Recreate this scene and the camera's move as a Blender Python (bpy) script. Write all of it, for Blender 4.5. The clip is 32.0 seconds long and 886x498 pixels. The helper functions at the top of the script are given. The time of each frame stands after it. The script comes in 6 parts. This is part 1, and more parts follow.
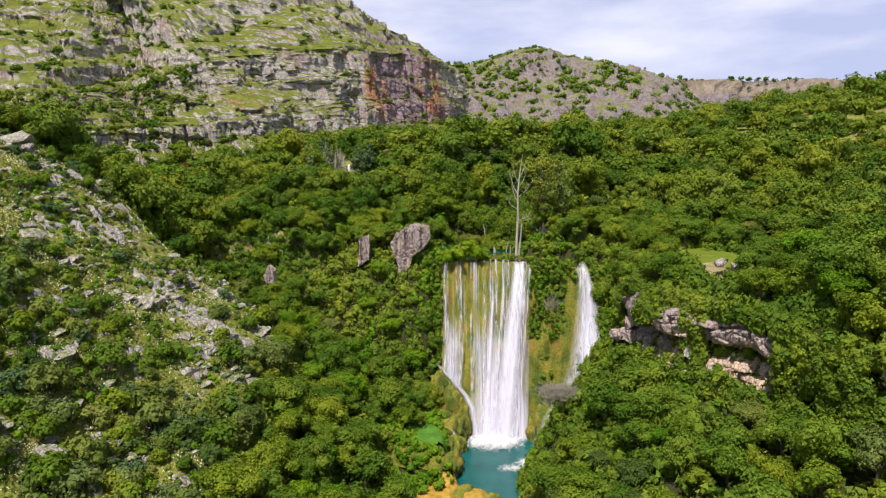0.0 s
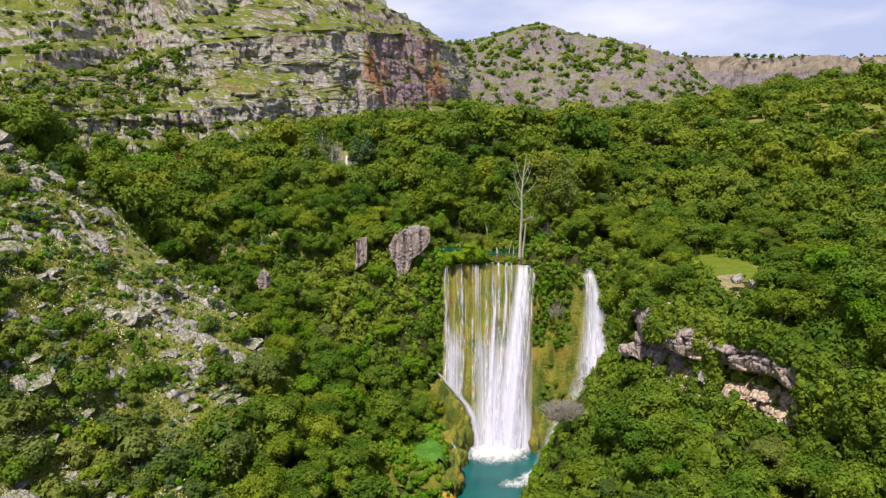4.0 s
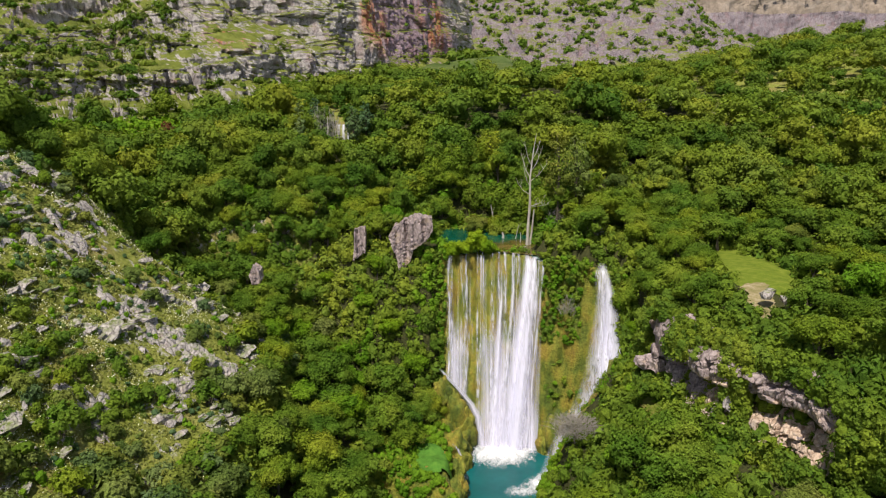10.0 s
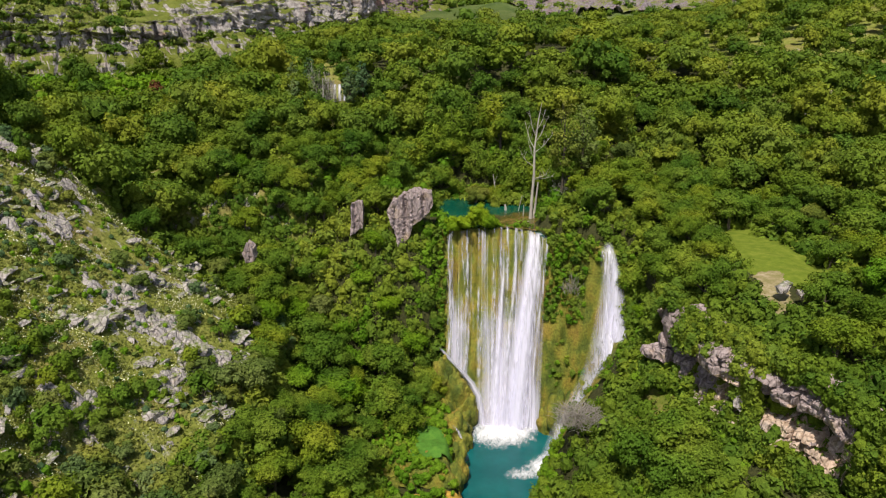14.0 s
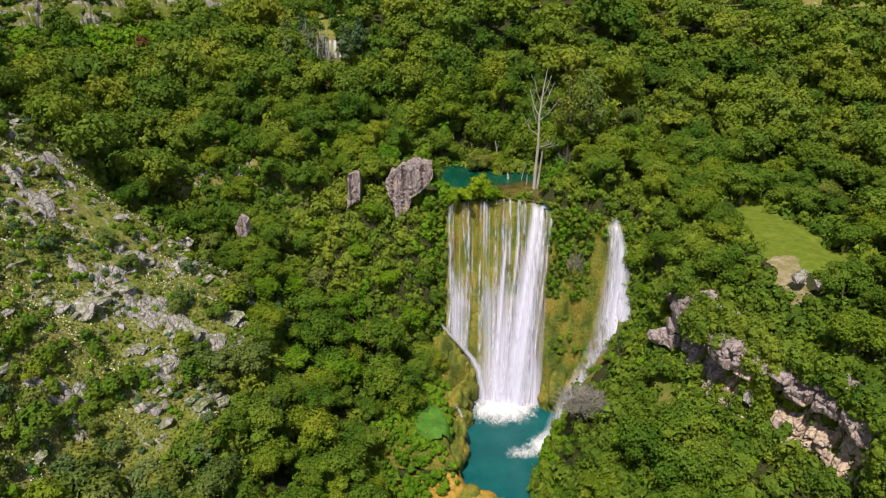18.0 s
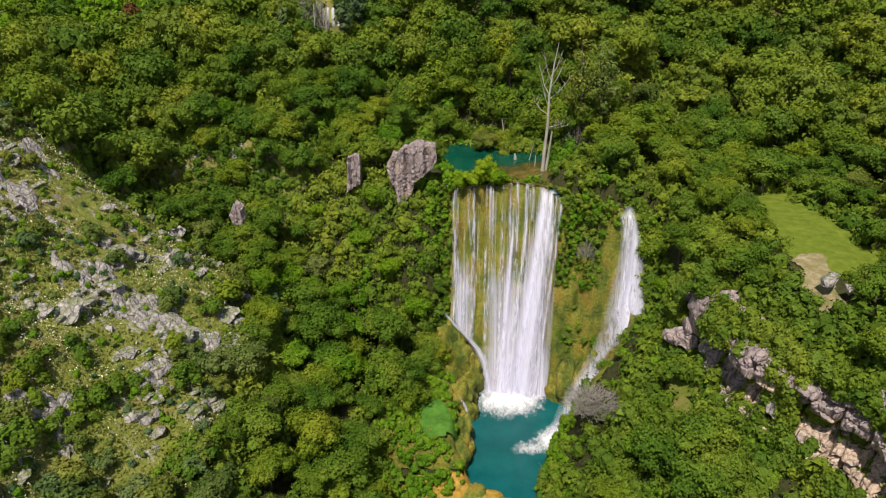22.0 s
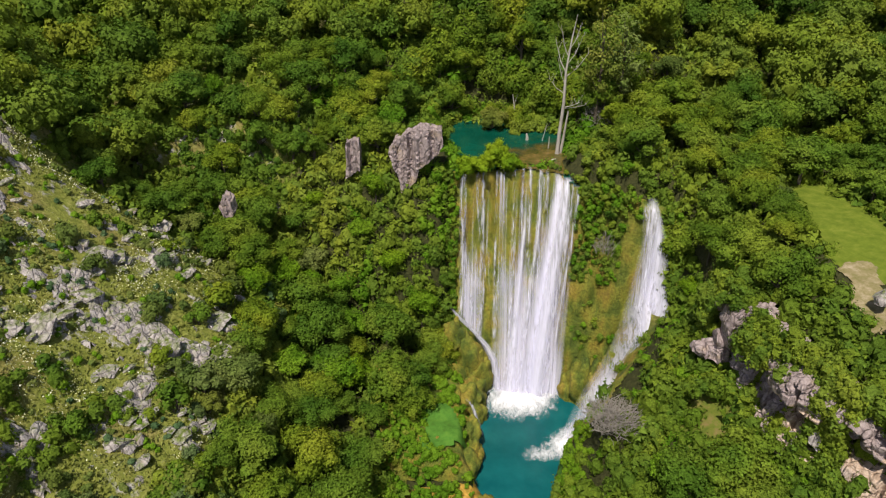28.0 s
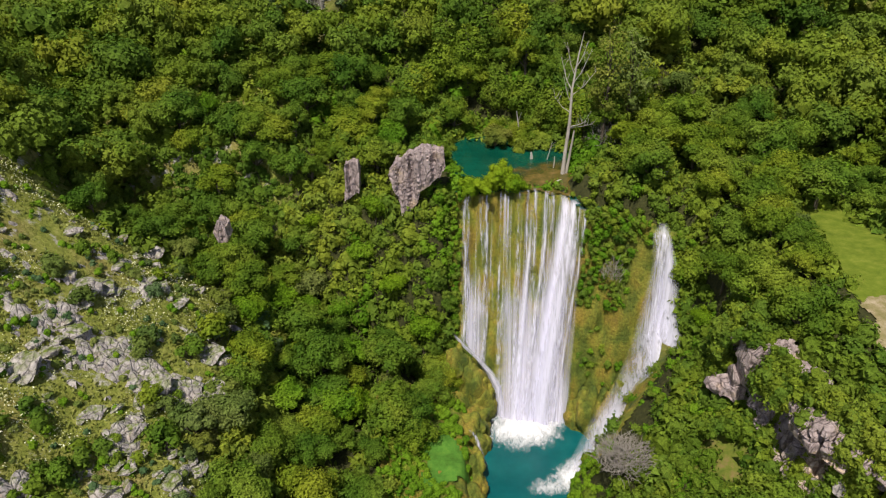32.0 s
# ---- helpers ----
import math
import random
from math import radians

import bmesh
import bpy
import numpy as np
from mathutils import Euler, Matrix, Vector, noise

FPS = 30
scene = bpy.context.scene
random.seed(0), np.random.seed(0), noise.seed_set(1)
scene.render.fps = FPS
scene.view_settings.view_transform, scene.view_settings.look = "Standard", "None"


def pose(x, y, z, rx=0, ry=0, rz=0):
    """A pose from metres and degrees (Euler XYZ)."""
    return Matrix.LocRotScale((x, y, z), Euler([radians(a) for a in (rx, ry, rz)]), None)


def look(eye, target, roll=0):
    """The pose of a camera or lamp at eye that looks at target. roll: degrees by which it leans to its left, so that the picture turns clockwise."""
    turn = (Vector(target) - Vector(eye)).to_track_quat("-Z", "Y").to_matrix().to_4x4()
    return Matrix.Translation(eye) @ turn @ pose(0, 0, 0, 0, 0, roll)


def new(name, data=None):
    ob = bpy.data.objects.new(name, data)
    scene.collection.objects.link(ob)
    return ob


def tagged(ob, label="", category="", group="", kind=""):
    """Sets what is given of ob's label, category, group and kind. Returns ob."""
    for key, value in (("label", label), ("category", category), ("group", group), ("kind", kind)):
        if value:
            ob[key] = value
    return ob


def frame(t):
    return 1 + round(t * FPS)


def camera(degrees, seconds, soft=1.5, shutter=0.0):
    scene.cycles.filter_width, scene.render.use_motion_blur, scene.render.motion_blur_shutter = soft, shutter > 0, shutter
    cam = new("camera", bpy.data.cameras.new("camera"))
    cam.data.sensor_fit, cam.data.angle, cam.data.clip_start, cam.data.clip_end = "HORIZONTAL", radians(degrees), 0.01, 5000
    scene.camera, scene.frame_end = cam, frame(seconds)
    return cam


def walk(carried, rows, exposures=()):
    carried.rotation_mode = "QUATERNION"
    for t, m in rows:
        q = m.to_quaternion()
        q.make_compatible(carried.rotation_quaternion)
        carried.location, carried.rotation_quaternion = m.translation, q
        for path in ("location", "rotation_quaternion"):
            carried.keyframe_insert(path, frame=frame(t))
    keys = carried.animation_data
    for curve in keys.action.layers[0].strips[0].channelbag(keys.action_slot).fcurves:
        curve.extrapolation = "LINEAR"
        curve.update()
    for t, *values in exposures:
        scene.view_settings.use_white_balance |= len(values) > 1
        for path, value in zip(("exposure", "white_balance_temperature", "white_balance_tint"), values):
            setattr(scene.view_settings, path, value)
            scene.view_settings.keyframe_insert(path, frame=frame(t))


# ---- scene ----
import functools

cam = camera(67.63, 32.0, soft=1.2)
PATH = [
    (0.0, pose(0.00, 0.00, 52.75, 82.964, 0.203, -0.025)),
    (1.0, pose(-0.04, 1.36, 53.89, 82.464, 0.195, -0.027)),
    (2.0, pose(0.04, 2.83, 54.95, 81.981, 0.134, 0.005)),
    (3.0, pose(0.09, 4.51, 56.08, 81.443, 0.116, 0.031)),
    (3.5, pose(0.10, 5.42, 56.70, 81.179, 0.113, 0.055)),
    (5.5, pose(-0.14, 8.68, 59.21, 80.001, 0.110, 0.068)),
    (6.0, pose(-0.19, 9.52, 59.80, 79.663, 0.100, 0.071)),
    (7.0, pose(-0.27, 11.15, 61.10, 78.986, 0.115, 0.077)),
    (8.0, pose(-0.34, 12.64, 62.40, 78.225, 0.104, 0.073)),
    (9.0, pose(-0.46, 14.13, 63.61, 77.126, 0.093, 0.065)),
    (10.0, pose(-0.58, 15.60, 64.82, 75.975, 0.069, 0.061)),
    (11.0, pose(-0.61, 16.99, 65.98, 74.789, 0.031, 0.077)),
    (12.0, pose(-0.63, 18.43, 67.08, 73.574, 0.010, 0.050)),
    (13.0, pose(-0.68, 19.86, 68.07, 72.414, -0.023, 0.042)),
    (14.0, pose(-0.71, 21.33, 69.07, 71.235, -0.036, 0.057)),
    (14.5, pose(-0.73, 22.05, 69.52, 70.639, -0.045, 0.060)),
    (16.5, pose(-0.85, 24.74, 71.11, 68.336, -0.099, 0.044)),
    (17.0, pose(-0.92, 25.39, 71.54, 67.724, -0.137, 0.016)),
    (18.0, pose(-1.06, 26.71, 72.28, 66.545, -0.207, -0.024)),
    (19.0, pose(-1.10, 28.16, 72.92, 65.424, -0.218, 0.001)),
    (20.0, pose(-1.16, 29.83, 73.52, 64.519, -0.185, 0.055)),
    (21.0, pose(-1.29, 31.56, 74.02, 63.770, -0.156, 0.095)),
    (22.0, pose(-1.47, 33.24, 74.46, 63.037, -0.132, 0.118)),
    (23.0, pose(-1.77, 34.94, 74.81, 62.292, -0.139, 0.100)),
    (24.0, pose(-1.98, 36.63, 75.14, 61.556, -0.134, 0.102)),
    (25.0, pose(-2.14, 38.32, 75.46, 60.809, -0.127, 0.106)),
    (25.5, pose(-2.18, 39.16, 75.64, 60.415, -0.109, 0.084)),
    (27.5, pose(-2.28, 42.29, 76.18, 59.042, -0.032, 0.179)),
    (28.0, pose(-2.30, 43.01, 76.30, 58.960, -0.005, 0.212)),
    (29.0, pose(-2.33, 44.43, 76.66, 59.016, 0.049, 0.265)),
    (30.0, pose(-2.36, 45.68, 77.06, 59.085, 0.088, 0.288)),
    (31.0, pose(-2.42, 46.79, 77.31, 59.134, 0.118, 0.284)),
    (32.0, pose(-2.45, 47.67, 77.52, 59.111, 0.129, 0.262)),
]
walk(cam, PATH, [(0.0, 0.27), (6.0, 0.24), (10.0, 0.21), (17.0, 0.12), (24.0, 0.07), (28.0, 0.07), (32.0, 0.08)])

# ---- world, sun ----
SUN_ELEV, SUN_AZ = radians(61), radians(200)      # azimuth clockwise from +y
world = bpy.data.worlds.new("sky")
scene.world = world
world.use_nodes = True
wt = world.node_tree
wt.nodes.clear()
w_out = wt.nodes.new("ShaderNodeOutputWorld")
w_bg = wt.nodes.new("ShaderNodeBackground")
w_sky = wt.nodes.new("ShaderNodeTexSky")
w_sky.sky_type = 'NISHITA'
w_sky.sun_disc = False
w_sky.sun_elevation, w_sky.sun_rotation = SUN_ELEV, SUN_AZ
w_sky.dust_density, w_sky.ozone_density = 1.5, 1.6
w_co = wt.nodes.new("ShaderNodeTexCoord")
w_map = wt.nodes.new("ShaderNodeMapping")
w_map.inputs["Scale"].default_value = (1.6, 1.6, 6.0)
w_map.inputs["Location"].default_value = (0.4, 1.3, 0.2)
w_noise = wt.nodes.new("ShaderNodeTexNoise")
w_noise.inputs["Scale"].default_value, w_noise.inputs["Detail"].default_value = 1.7, 7.0
w_noise.inputs["Roughness"].default_value = 0.52
w_ramp = wt.nodes.new("ShaderNodeValToRGB")
w_ramp.color_ramp.elements[0].position, w_ramp.color_ramp.elements[1].position = 0.44, 0.70
w_mix = wt.nodes.new("ShaderNodeMixRGB")
w_mix.inputs["Color2"].default_value = (13.2, 13.2, 15.0, 1)
w_haze = wt.nodes.new("ShaderNodeMixRGB")             # pale air low over the hills
w_haze.inputs["Color2"].default_value = (8.2, 9.0, 13.2, 1)
w_bg.inputs["Strength"].default_value = 0.062
wt.links.new(w_co.outputs["Generated"], w_map.inputs["Vector"])
wt.links.new(w_map.outputs["Vector"], w_noise.inputs["Vector"])
wt.links.new(w_noise.outputs["Fac"], w_ramp.inputs["Fac"])
w_sep = wt.nodes.new("ShaderNodeSeparateXYZ")
w_low = wt.nodes.new("ShaderNodeMapRange")           # clouds lie low, the zenith is clear
w_low.inputs["From Min"].default_value, w_low.inputs["From Max"].default_value = 0.25, 0.6
w_low.inputs["To Min"].default_value, w_low.inputs["To Max"].default_value = 1.0, 0.12
w_fac = wt.nodes.new("ShaderNodeMath")
w_fac.operation = 'MULTIPLY'
wt.links.new(w_co.outputs["Generated"], w_sep.inputs[0])
wt.links.new(w_sep.outputs["Z"], w_low.inputs["Value"])
wt.links.new(w_ramp.outputs["Color"], w_fac.inputs[0])
wt.links.new(w_low.outputs["Result"], w_fac.inputs[1])
wt.links.new(w_fac.outputs[0], w_mix.inputs["Fac"])
w_air = wt.nodes.new("ShaderNodeMapRange")
w_air.inputs["From Min"].default_value, w_air.inputs["From Max"].default_value = 0.2, 0.55
w_air.inputs["To Min"].default_value, w_air.inputs["To Max"].default_value = 0.85, 0.0
wt.links.new(w_sep.outputs["Z"], w_air.inputs["Value"])
wt.links.new(w_air.outputs["Result"], w_haze.inputs["Fac"])
wt.links.new(w_sky.outputs["Color"], w_haze.inputs["Color1"])
wt.links.new(w_haze.outputs["Color"], w_mix.inputs["Color1"])
wt.links.new(w_mix.outputs["Color"], w_bg.inputs["Color"])
wt.links.new(w_bg.outputs["Background"], w_out.inputs["Surface"])

sun_data = bpy.data.lights.new("sun", 'SUN')
sun_data.energy, sun_data.angle, sun_data.color = 5.0, radians(0.6), (1.0, 0.93, 0.80)
sun = new("sun", sun_data)
sun_dir = Vector((math.sin(SUN_AZ) * math.cos(SUN_ELEV), math.cos(SUN_AZ) * math.cos(SUN_ELEV), math.sin(SUN_ELEV)))
sun.matrix_world = look(sun_dir * 300, (0, 0, 0))


# ---- materials ----
class Nodes:
    """A small builder of node materials."""

    def __init__(self, name, rough=0.8, spec=0.3):
        self.mat = bpy.data.materials.new(name)
        self.mat.use_nodes = True
        self.t = self.mat.node_tree
        self.b = self.t.nodes["Principled BSDF"]
        self.out = self.t.nodes["Material Output"]
        self.b.inputs["Roughness"].default_value = rough
        self.b.inputs["Specular IOR Level"].default_value = spec
        self.geo = self.t.nodes.new("ShaderNodeNewGeometry")

    def link(self, a, b):
        self.t.links.new(a, b)

    def node(self, kind, **values):
        n = self.t.nodes.new(kind)
        for key, v in values.items():
            n.inputs[key].default_value = v
        return n

    def noise(self, scale, detail=6.0, rough=0.55, stretch=(1, 1, 1), distort=0.0, shift=(0, 0, 0)):
        m = self.node("ShaderNodeMapping", Scale=stretch, Location=shift)
        self.link(self.geo.outputs["Position"], m.inputs["Vector"])
        n = self.node("ShaderNodeTexNoise", Scale=scale, Detail=detail, Roughness=rough, Distortion=distort)
        self.link(m.outputs["Vector"], n.inputs["Vector"])
        return n.outputs["Fac"]

    def voronoi(self, scale, feature='DISTANCE_TO_EDGE', stretch=(1, 1, 1)):
        m = self.node("ShaderNodeMapping", Scale=stretch)
        self.link(self.geo.outputs["Position"], m.inputs["Vector"])
        n = self.t.nodes.new("ShaderNodeTexVoronoi")
        n.feature = feature
        n.inputs["Scale"].default_value = scale
        self.link(m.outputs["Vector"], n.inputs["Vector"])
        return n.outputs["Distance"]

    def ramp(self, fac, stops):
        n = self.t.nodes.new("ShaderNodeValToRGB")
        e = n.color_ramp.elements
        while len(e) < len(stops):
            e.new(0.5)
        for el, (p, c) in zip(e, stops):
            el.position = p
            el.color = (*c, 1) if not isinstance(c, (int, float)) else (c, c, c, 1)
        self.link(fac, n.inputs["Fac"])
        return n.outputs["Color"]

    def mix(self, fac, a, b, mode='MIX'):
        n = self.t.nodes.new("ShaderNodeMixRGB")
        n.blend_type = mode
        for sock, v in (("Fac", fac), ("Color1", a), ("Color2", b)):
            if isinstance(v, (int, float)):
                n.inputs[sock].default_value = v if sock == "Fac" else (v, v, v, 1)
            elif isinstance(v, tuple):
                n.inputs[sock].default_value = (*v, 1)
            else:
                self.link(v, n.inputs[sock])
        return n.outputs["Color"]

    def math(self, op, a, b=0.0):
        n = self.t.nodes.new("ShaderNodeMath")
        n.operation = op
        for k, v in enumerate((a, b)):
            if isinstance(v, (int, float)):
                n.inputs[k].default_value = v
            else:
                self.link(v, n.inputs[k])
        return n.outputs[0]

    def up(self):
        s = self.t.nodes.new("ShaderNodeSeparateXYZ")
        self.link(self.geo.outputs["Normal"], s.inputs[0])
        return s.outputs["Z"]

    def color(self, c):
        if isinstance(c, tuple):
            self.b.inputs["Base Color"].default_value = (*c, 1)
        else:
            self.link(c, self.b.inputs["Base Color"])

    def bump(self, height, strength=0.5, dist=0.2):
        n = self.node("ShaderNodeBump", Strength=strength, Distance=dist)
        self.link(height, n.inputs["Height"])
        self.link(n.outputs["Normal"], self.b.inputs["Normal"])


def leaf_material(name, dark, mid, light, patch=0.16, spread=0.45, per_object=True):
    n = Nodes(name, 0.65, 0.06)
    big = n.noise(patch, 2.0)
    c = n.ramp(big, [(0.34, dark), (0.5, mid), (0.66, light)])
    fine = n.math('MULTIPLY_ADD', n.geo.outputs["Random Per Island"], spread)
    fine.node.inputs[2].default_value = 1 - spread / 2
    c = n.mix(1.0, c, fine, 'MULTIPLY')
    grain = n.noise(7.0, 3.0, 0.7)
    c = n.mix(1.0, c, n.ramp(grain, [(0.34, 0.55), (0.5, 1.0), (0.66, 1.4)]), 'MULTIPLY')
    n.bump(grain, 0.6, 0.12)
    if per_object:
        info = n.t.nodes.new("ShaderNodeObjectInfo")
        tint = n.ramp(info.outputs["Random"], [(0.0, (0.66, 0.82, 0.8)), (0.35, (0.94, 1, 1)), (0.7, (1.05, 1.04, 0.85)), (1.0, (1.28, 1.14, 0.8))])
        c = n.mix(1.0, c, tint, 'MULTIPLY')
    else:
        uv = n.t.nodes.new("ShaderNodeUVMap")        # one number for each tree
        tone = n.t.nodes.new("ShaderNodeSeparateXYZ")
        n.link(uv.outputs[0], tone.inputs[0])
        tint = n.ramp(tone.outputs["X"], [(0.0, (0.60, 0.78, 0.75)), (0.3, (0.90, 0.97, 1)), (0.6, (1.04, 1.04, 0.9)), (0.85, (1.18, 1.14, 0.9)), (1.0, (1.32, 1.13, 0.95))])
        c = n.mix(1.0, c, tint, 'MULTIPLY')
    n.color(c)
    tr = n.t.nodes.new("ShaderNodeBsdfTranslucent")
    n.link(n.mix(1.0, c, (1.25, 1.15, 0.45), 'MULTIPLY'), tr.inputs["Color"])
    mx = n.t.nodes.new("ShaderNodeMixShader")
    mx.inputs[0].default_value = 0.22
    n.link(n.b.outputs[0], mx.inputs[1])
    n.link(tr.outputs[0], mx.inputs[2])
    n.link(mx.outputs[0], n.out.inputs["Surface"])
    return n.mat


INNER = {}


def leaf_pair(name, dark, mid, light, patch=0.16, per_object=True):
    """Leaves, and the shaded foliage within the crown: the same colours without leaf-to-leaf change."""
    m = leaf_material(name, dark, mid, light, patch, per_object=per_object)
    INNER[name] = leaf_material("inner_" + name, dark, mid, light, patch, 0.0, per_object)
    return m


LEAF = leaf_pair("leaves", (0.072, 0.131, 0.014), (0.123, 0.190, 0.019), (0.184, 0.236, 0.027))
LEAF_FAR = leaf_pair("woodland_leaves", (0.080, 0.138, 0.016), (0.131, 0.188, 0.022), (0.186, 0.229, 0.031), 0.06, per_object=False)
LEAF_LIME = leaf_pair("lime_leaves", (0.085, 0.175, 0.010), (0.125, 0.225, 0.013), (0.17, 0.265, 0.017))
LEAF_OLIVE = leaf_pair("olive_leaves", (0.085, 0.125, 0.028), (0.13, 0.17, 0.038), (0.19, 0.215, 0.06))
LEAF_DRY = leaf_pair("dry_grass", (0.15, 0.17, 0.035), (0.24, 0.25, 0.06), (0.34, 0.33, 0.11))
LEAF_RUST = leaf_pair("rust_leaves", (0.10, 0.05, 0.03), (0.16, 0.075, 0.045), (0.20, 0.11, 0.06))
LEAF_GREY = leaf_pair("grey_green_leaves", (0.07, 0.115, 0.045), (0.105, 0.16, 0.065), (0.15, 0.20, 0.09))


def bark_material(name, a, b):
    n = Nodes(name, 0.85, 0.2)
    v = n.noise(3.0, 8.0, 0.65, (1, 1, 0.2))
    n.color(n.ramp(v, [(0.3, a), (0.7, b)]))
    n.bump(v, 0.6, 0.05)
    return n.mat


BARK = bark_material("bark", (0.05, 0.04, 0.03), (0.13, 0.11, 0.08))
DEADWOOD = bark_material("bleached_wood", (0.26, 0.23, 0.20), (0.52, 0.48, 0.43))
TWIG = bark_material("grey_twigs", (0.16, 0.14, 0.12), (0.36, 0.33, 0.30))


def rock_color(n, base, light, dark, stain, stain_at=0.62, scale=0.5):
    big = n.noise(scale * 0.35, 5.0, 0.6)
    mid = n.noise(scale * 2.2, 9.0, 0.68, distort=0.6)
    c = n.ramp(mid, [(0.28, dark), (0.47, base), (0.68, light)])
    st = n.ramp(big, [(stain_at - 0.05, 0.0), (stain_at + 0.07, 1.0)])
    c = n.mix(st, c, n.mix(0.6, c, stain))
    return c, mid


def rock_material(name, base, light, dark, stain, stain_at=0.62, scale=0.5, moss=0.0):
    n = Nodes(name, 0.9, 0.25)
    c, mid = rock_color(n, base, light, dark, stain, stain_at, scale)
    crack = n.voronoi(scale * 1.3, stretch=(1.2, 1.2, 0.40))
    c = n.mix(n.ramp(crack, [(0.0, 0.55), (0.07, 0.0)]), c, n.mix(0.7, c, dark))
    if moss:
        m = n.math('MULTIPLY', n.ramp(n.up(), [(0.55, 0.0), (0.9, 1.0)]), n.ramp(n.noise(1.4, 6.0), [(0.5 - moss * 0.2, 0.0), (0.6, 1.0)]))
        c = n.mix(m, c, (0.13, 0.17, 0.03))
    n.color(c)
    n.bump(n.math('ADD', mid, n.math('MULTIPLY', n.math('MINIMUM', crack, 0.12), 4.0)), 0.9, 0.35)
    return n.mat


ROCK = rock_material("limestone", (0.41, 0.365, 0.355), (0.58, 0.53, 0.52), (0.12, 0.105, 0.11), (0.33, 0.22, 0.13), 0.64, 0.9, 0.7)
ROCK_PINK = rock_material("pink_limestone", (0.33, 0.265, 0.265), (0.47, 0.385, 0.385), (0.12, 0.09, 0.09), (0.60, 0.45, 0.30), 0.60, 0.7)
ROCK_OCHRE = rock_material("ochre_limestone", (0.52, 0.385, 0.30), (0.70, 0.56, 0.46), (0.24, 0.16, 0.11), (0.45, 0.40, 0.40), 0.55, 0.7)


def cliff_material(name, g0, g1, size=1.0, pale=(1.0, 1.0, 1.0)):
    n = Nodes(name, 0.92, 0.2)
    c, mid = rock_color(n, (0.45, 0.405, 0.395), (0.62, 0.575, 0.56), (0.23, 0.20, 0.205), (0.42, 0.29, 0.27), 0.56, 0.22 * size)
    streak = n.noise(0.16, 5.0, 0.6, (1.0, 0.6, 0.10))
    zone = None
    for place, reach in (((-26, 372, 99), 24), ((2, 430, 104), 26), ((-84, 292, 90), 15), ((-97, 260, 64), 7), ((20, 700, 152), 16)):
        dist = n.t.nodes.new("ShaderNodeVectorMath")
        dist.operation = 'DISTANCE'
        dist.inputs[1].default_value = place
        n.link(n.geo.outputs["Position"], dist.inputs[0])
        m = n.math('SUBTRACT', 1.0, n.math('DIVIDE', dist.outputs["Value"], float(reach)))
        zone = m if zone is None else n.math('MAXIMUM', zone, m)
    # purple rock tone round the cliff's nose, its shade painted into the colour too
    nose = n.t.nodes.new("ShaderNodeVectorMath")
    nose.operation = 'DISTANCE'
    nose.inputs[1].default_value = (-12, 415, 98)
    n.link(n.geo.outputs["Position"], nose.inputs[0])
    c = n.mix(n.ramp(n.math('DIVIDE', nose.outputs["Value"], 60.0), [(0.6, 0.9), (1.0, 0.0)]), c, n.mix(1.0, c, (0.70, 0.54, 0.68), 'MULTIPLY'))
    red = n.math('MULTIPLY', n.ramp(streak, [(0.42, 0.0), (0.52, 1.0)]), n.ramp(zone, [(0.0, 0.0), (0.35, 1.0)]))
    c = n.mix(n.math('MULTIPLY', red, 0.85), c, (0.50, 0.17, 0.06))
    c = n.mix(n.math('MULTIPLY', n.ramp(n.noise(0.35, 4.0, 0.6, (1, 1, 0.08), shift=(3, 1, 0)), [(0.54, 0.0), (0.68, 1.0)]), 0.5), c, (0.15, 0.12, 0.14))
    crack = n.noise(0.30, 6.0, 0.7, (1.0, 1.0, 0.45), 1.2, (7, 3, 1))
    c = n.mix(n.ramp(crack, [(0.34, 0.6), (0.42, 0.0)]), c, (0.11, 0.10, 0.10))
    pits = n.noise(0.9 * size, 7.0, 0.72, (1, 1, 0.7), 0.4, (5, 8, 2))
    c = n.mix(1.0, c, n.ramp(pits, [(0.34, 0.62), (0.46, 1.0), (0.66, 1.3)]), 'MULTIPLY')
    c = n.mix(1.0, c, pale, 'MULTIPLY')
    grass = n.ramp(n.noise(0.12, 8.0, 0.65), [(0.3, (0.10, 0.13, 0.02)), (0.5, (0.18, 0.21, 0.035)), (0.7, (0.27, 0.29, 0.07))])
    band = n.math('MULTIPLY', n.math('SUBTRACT', n.noise(0.06 * size, 4.0, 0.6, (0.5, 0.5, 3.0)), 0.5), 1.0)
    g = n.math('ADD', n.math('SUBTRACT', n.up(), band), n.math('MULTIPLY', n.math('SUBTRACT', n.noise(0.22 * size, 9.0, 0.7), 0.5), 1.1))
    c = n.mix(n.ramp(g, [(g0, 0.0), (g1, 1.0)]), c, grass)
    n.color(c)
    n.bump(n.math('ADD', n.math('ADD', mid, pits), n.math('MULTIPLY', crack, 1.5)), 1.0, 1.2)
    return n.mat


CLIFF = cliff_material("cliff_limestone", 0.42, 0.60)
RIDGE = cliff_material("ridge_limestone", 0.66, 0.92, 1.4, (0.56, 0.52, 0.58))


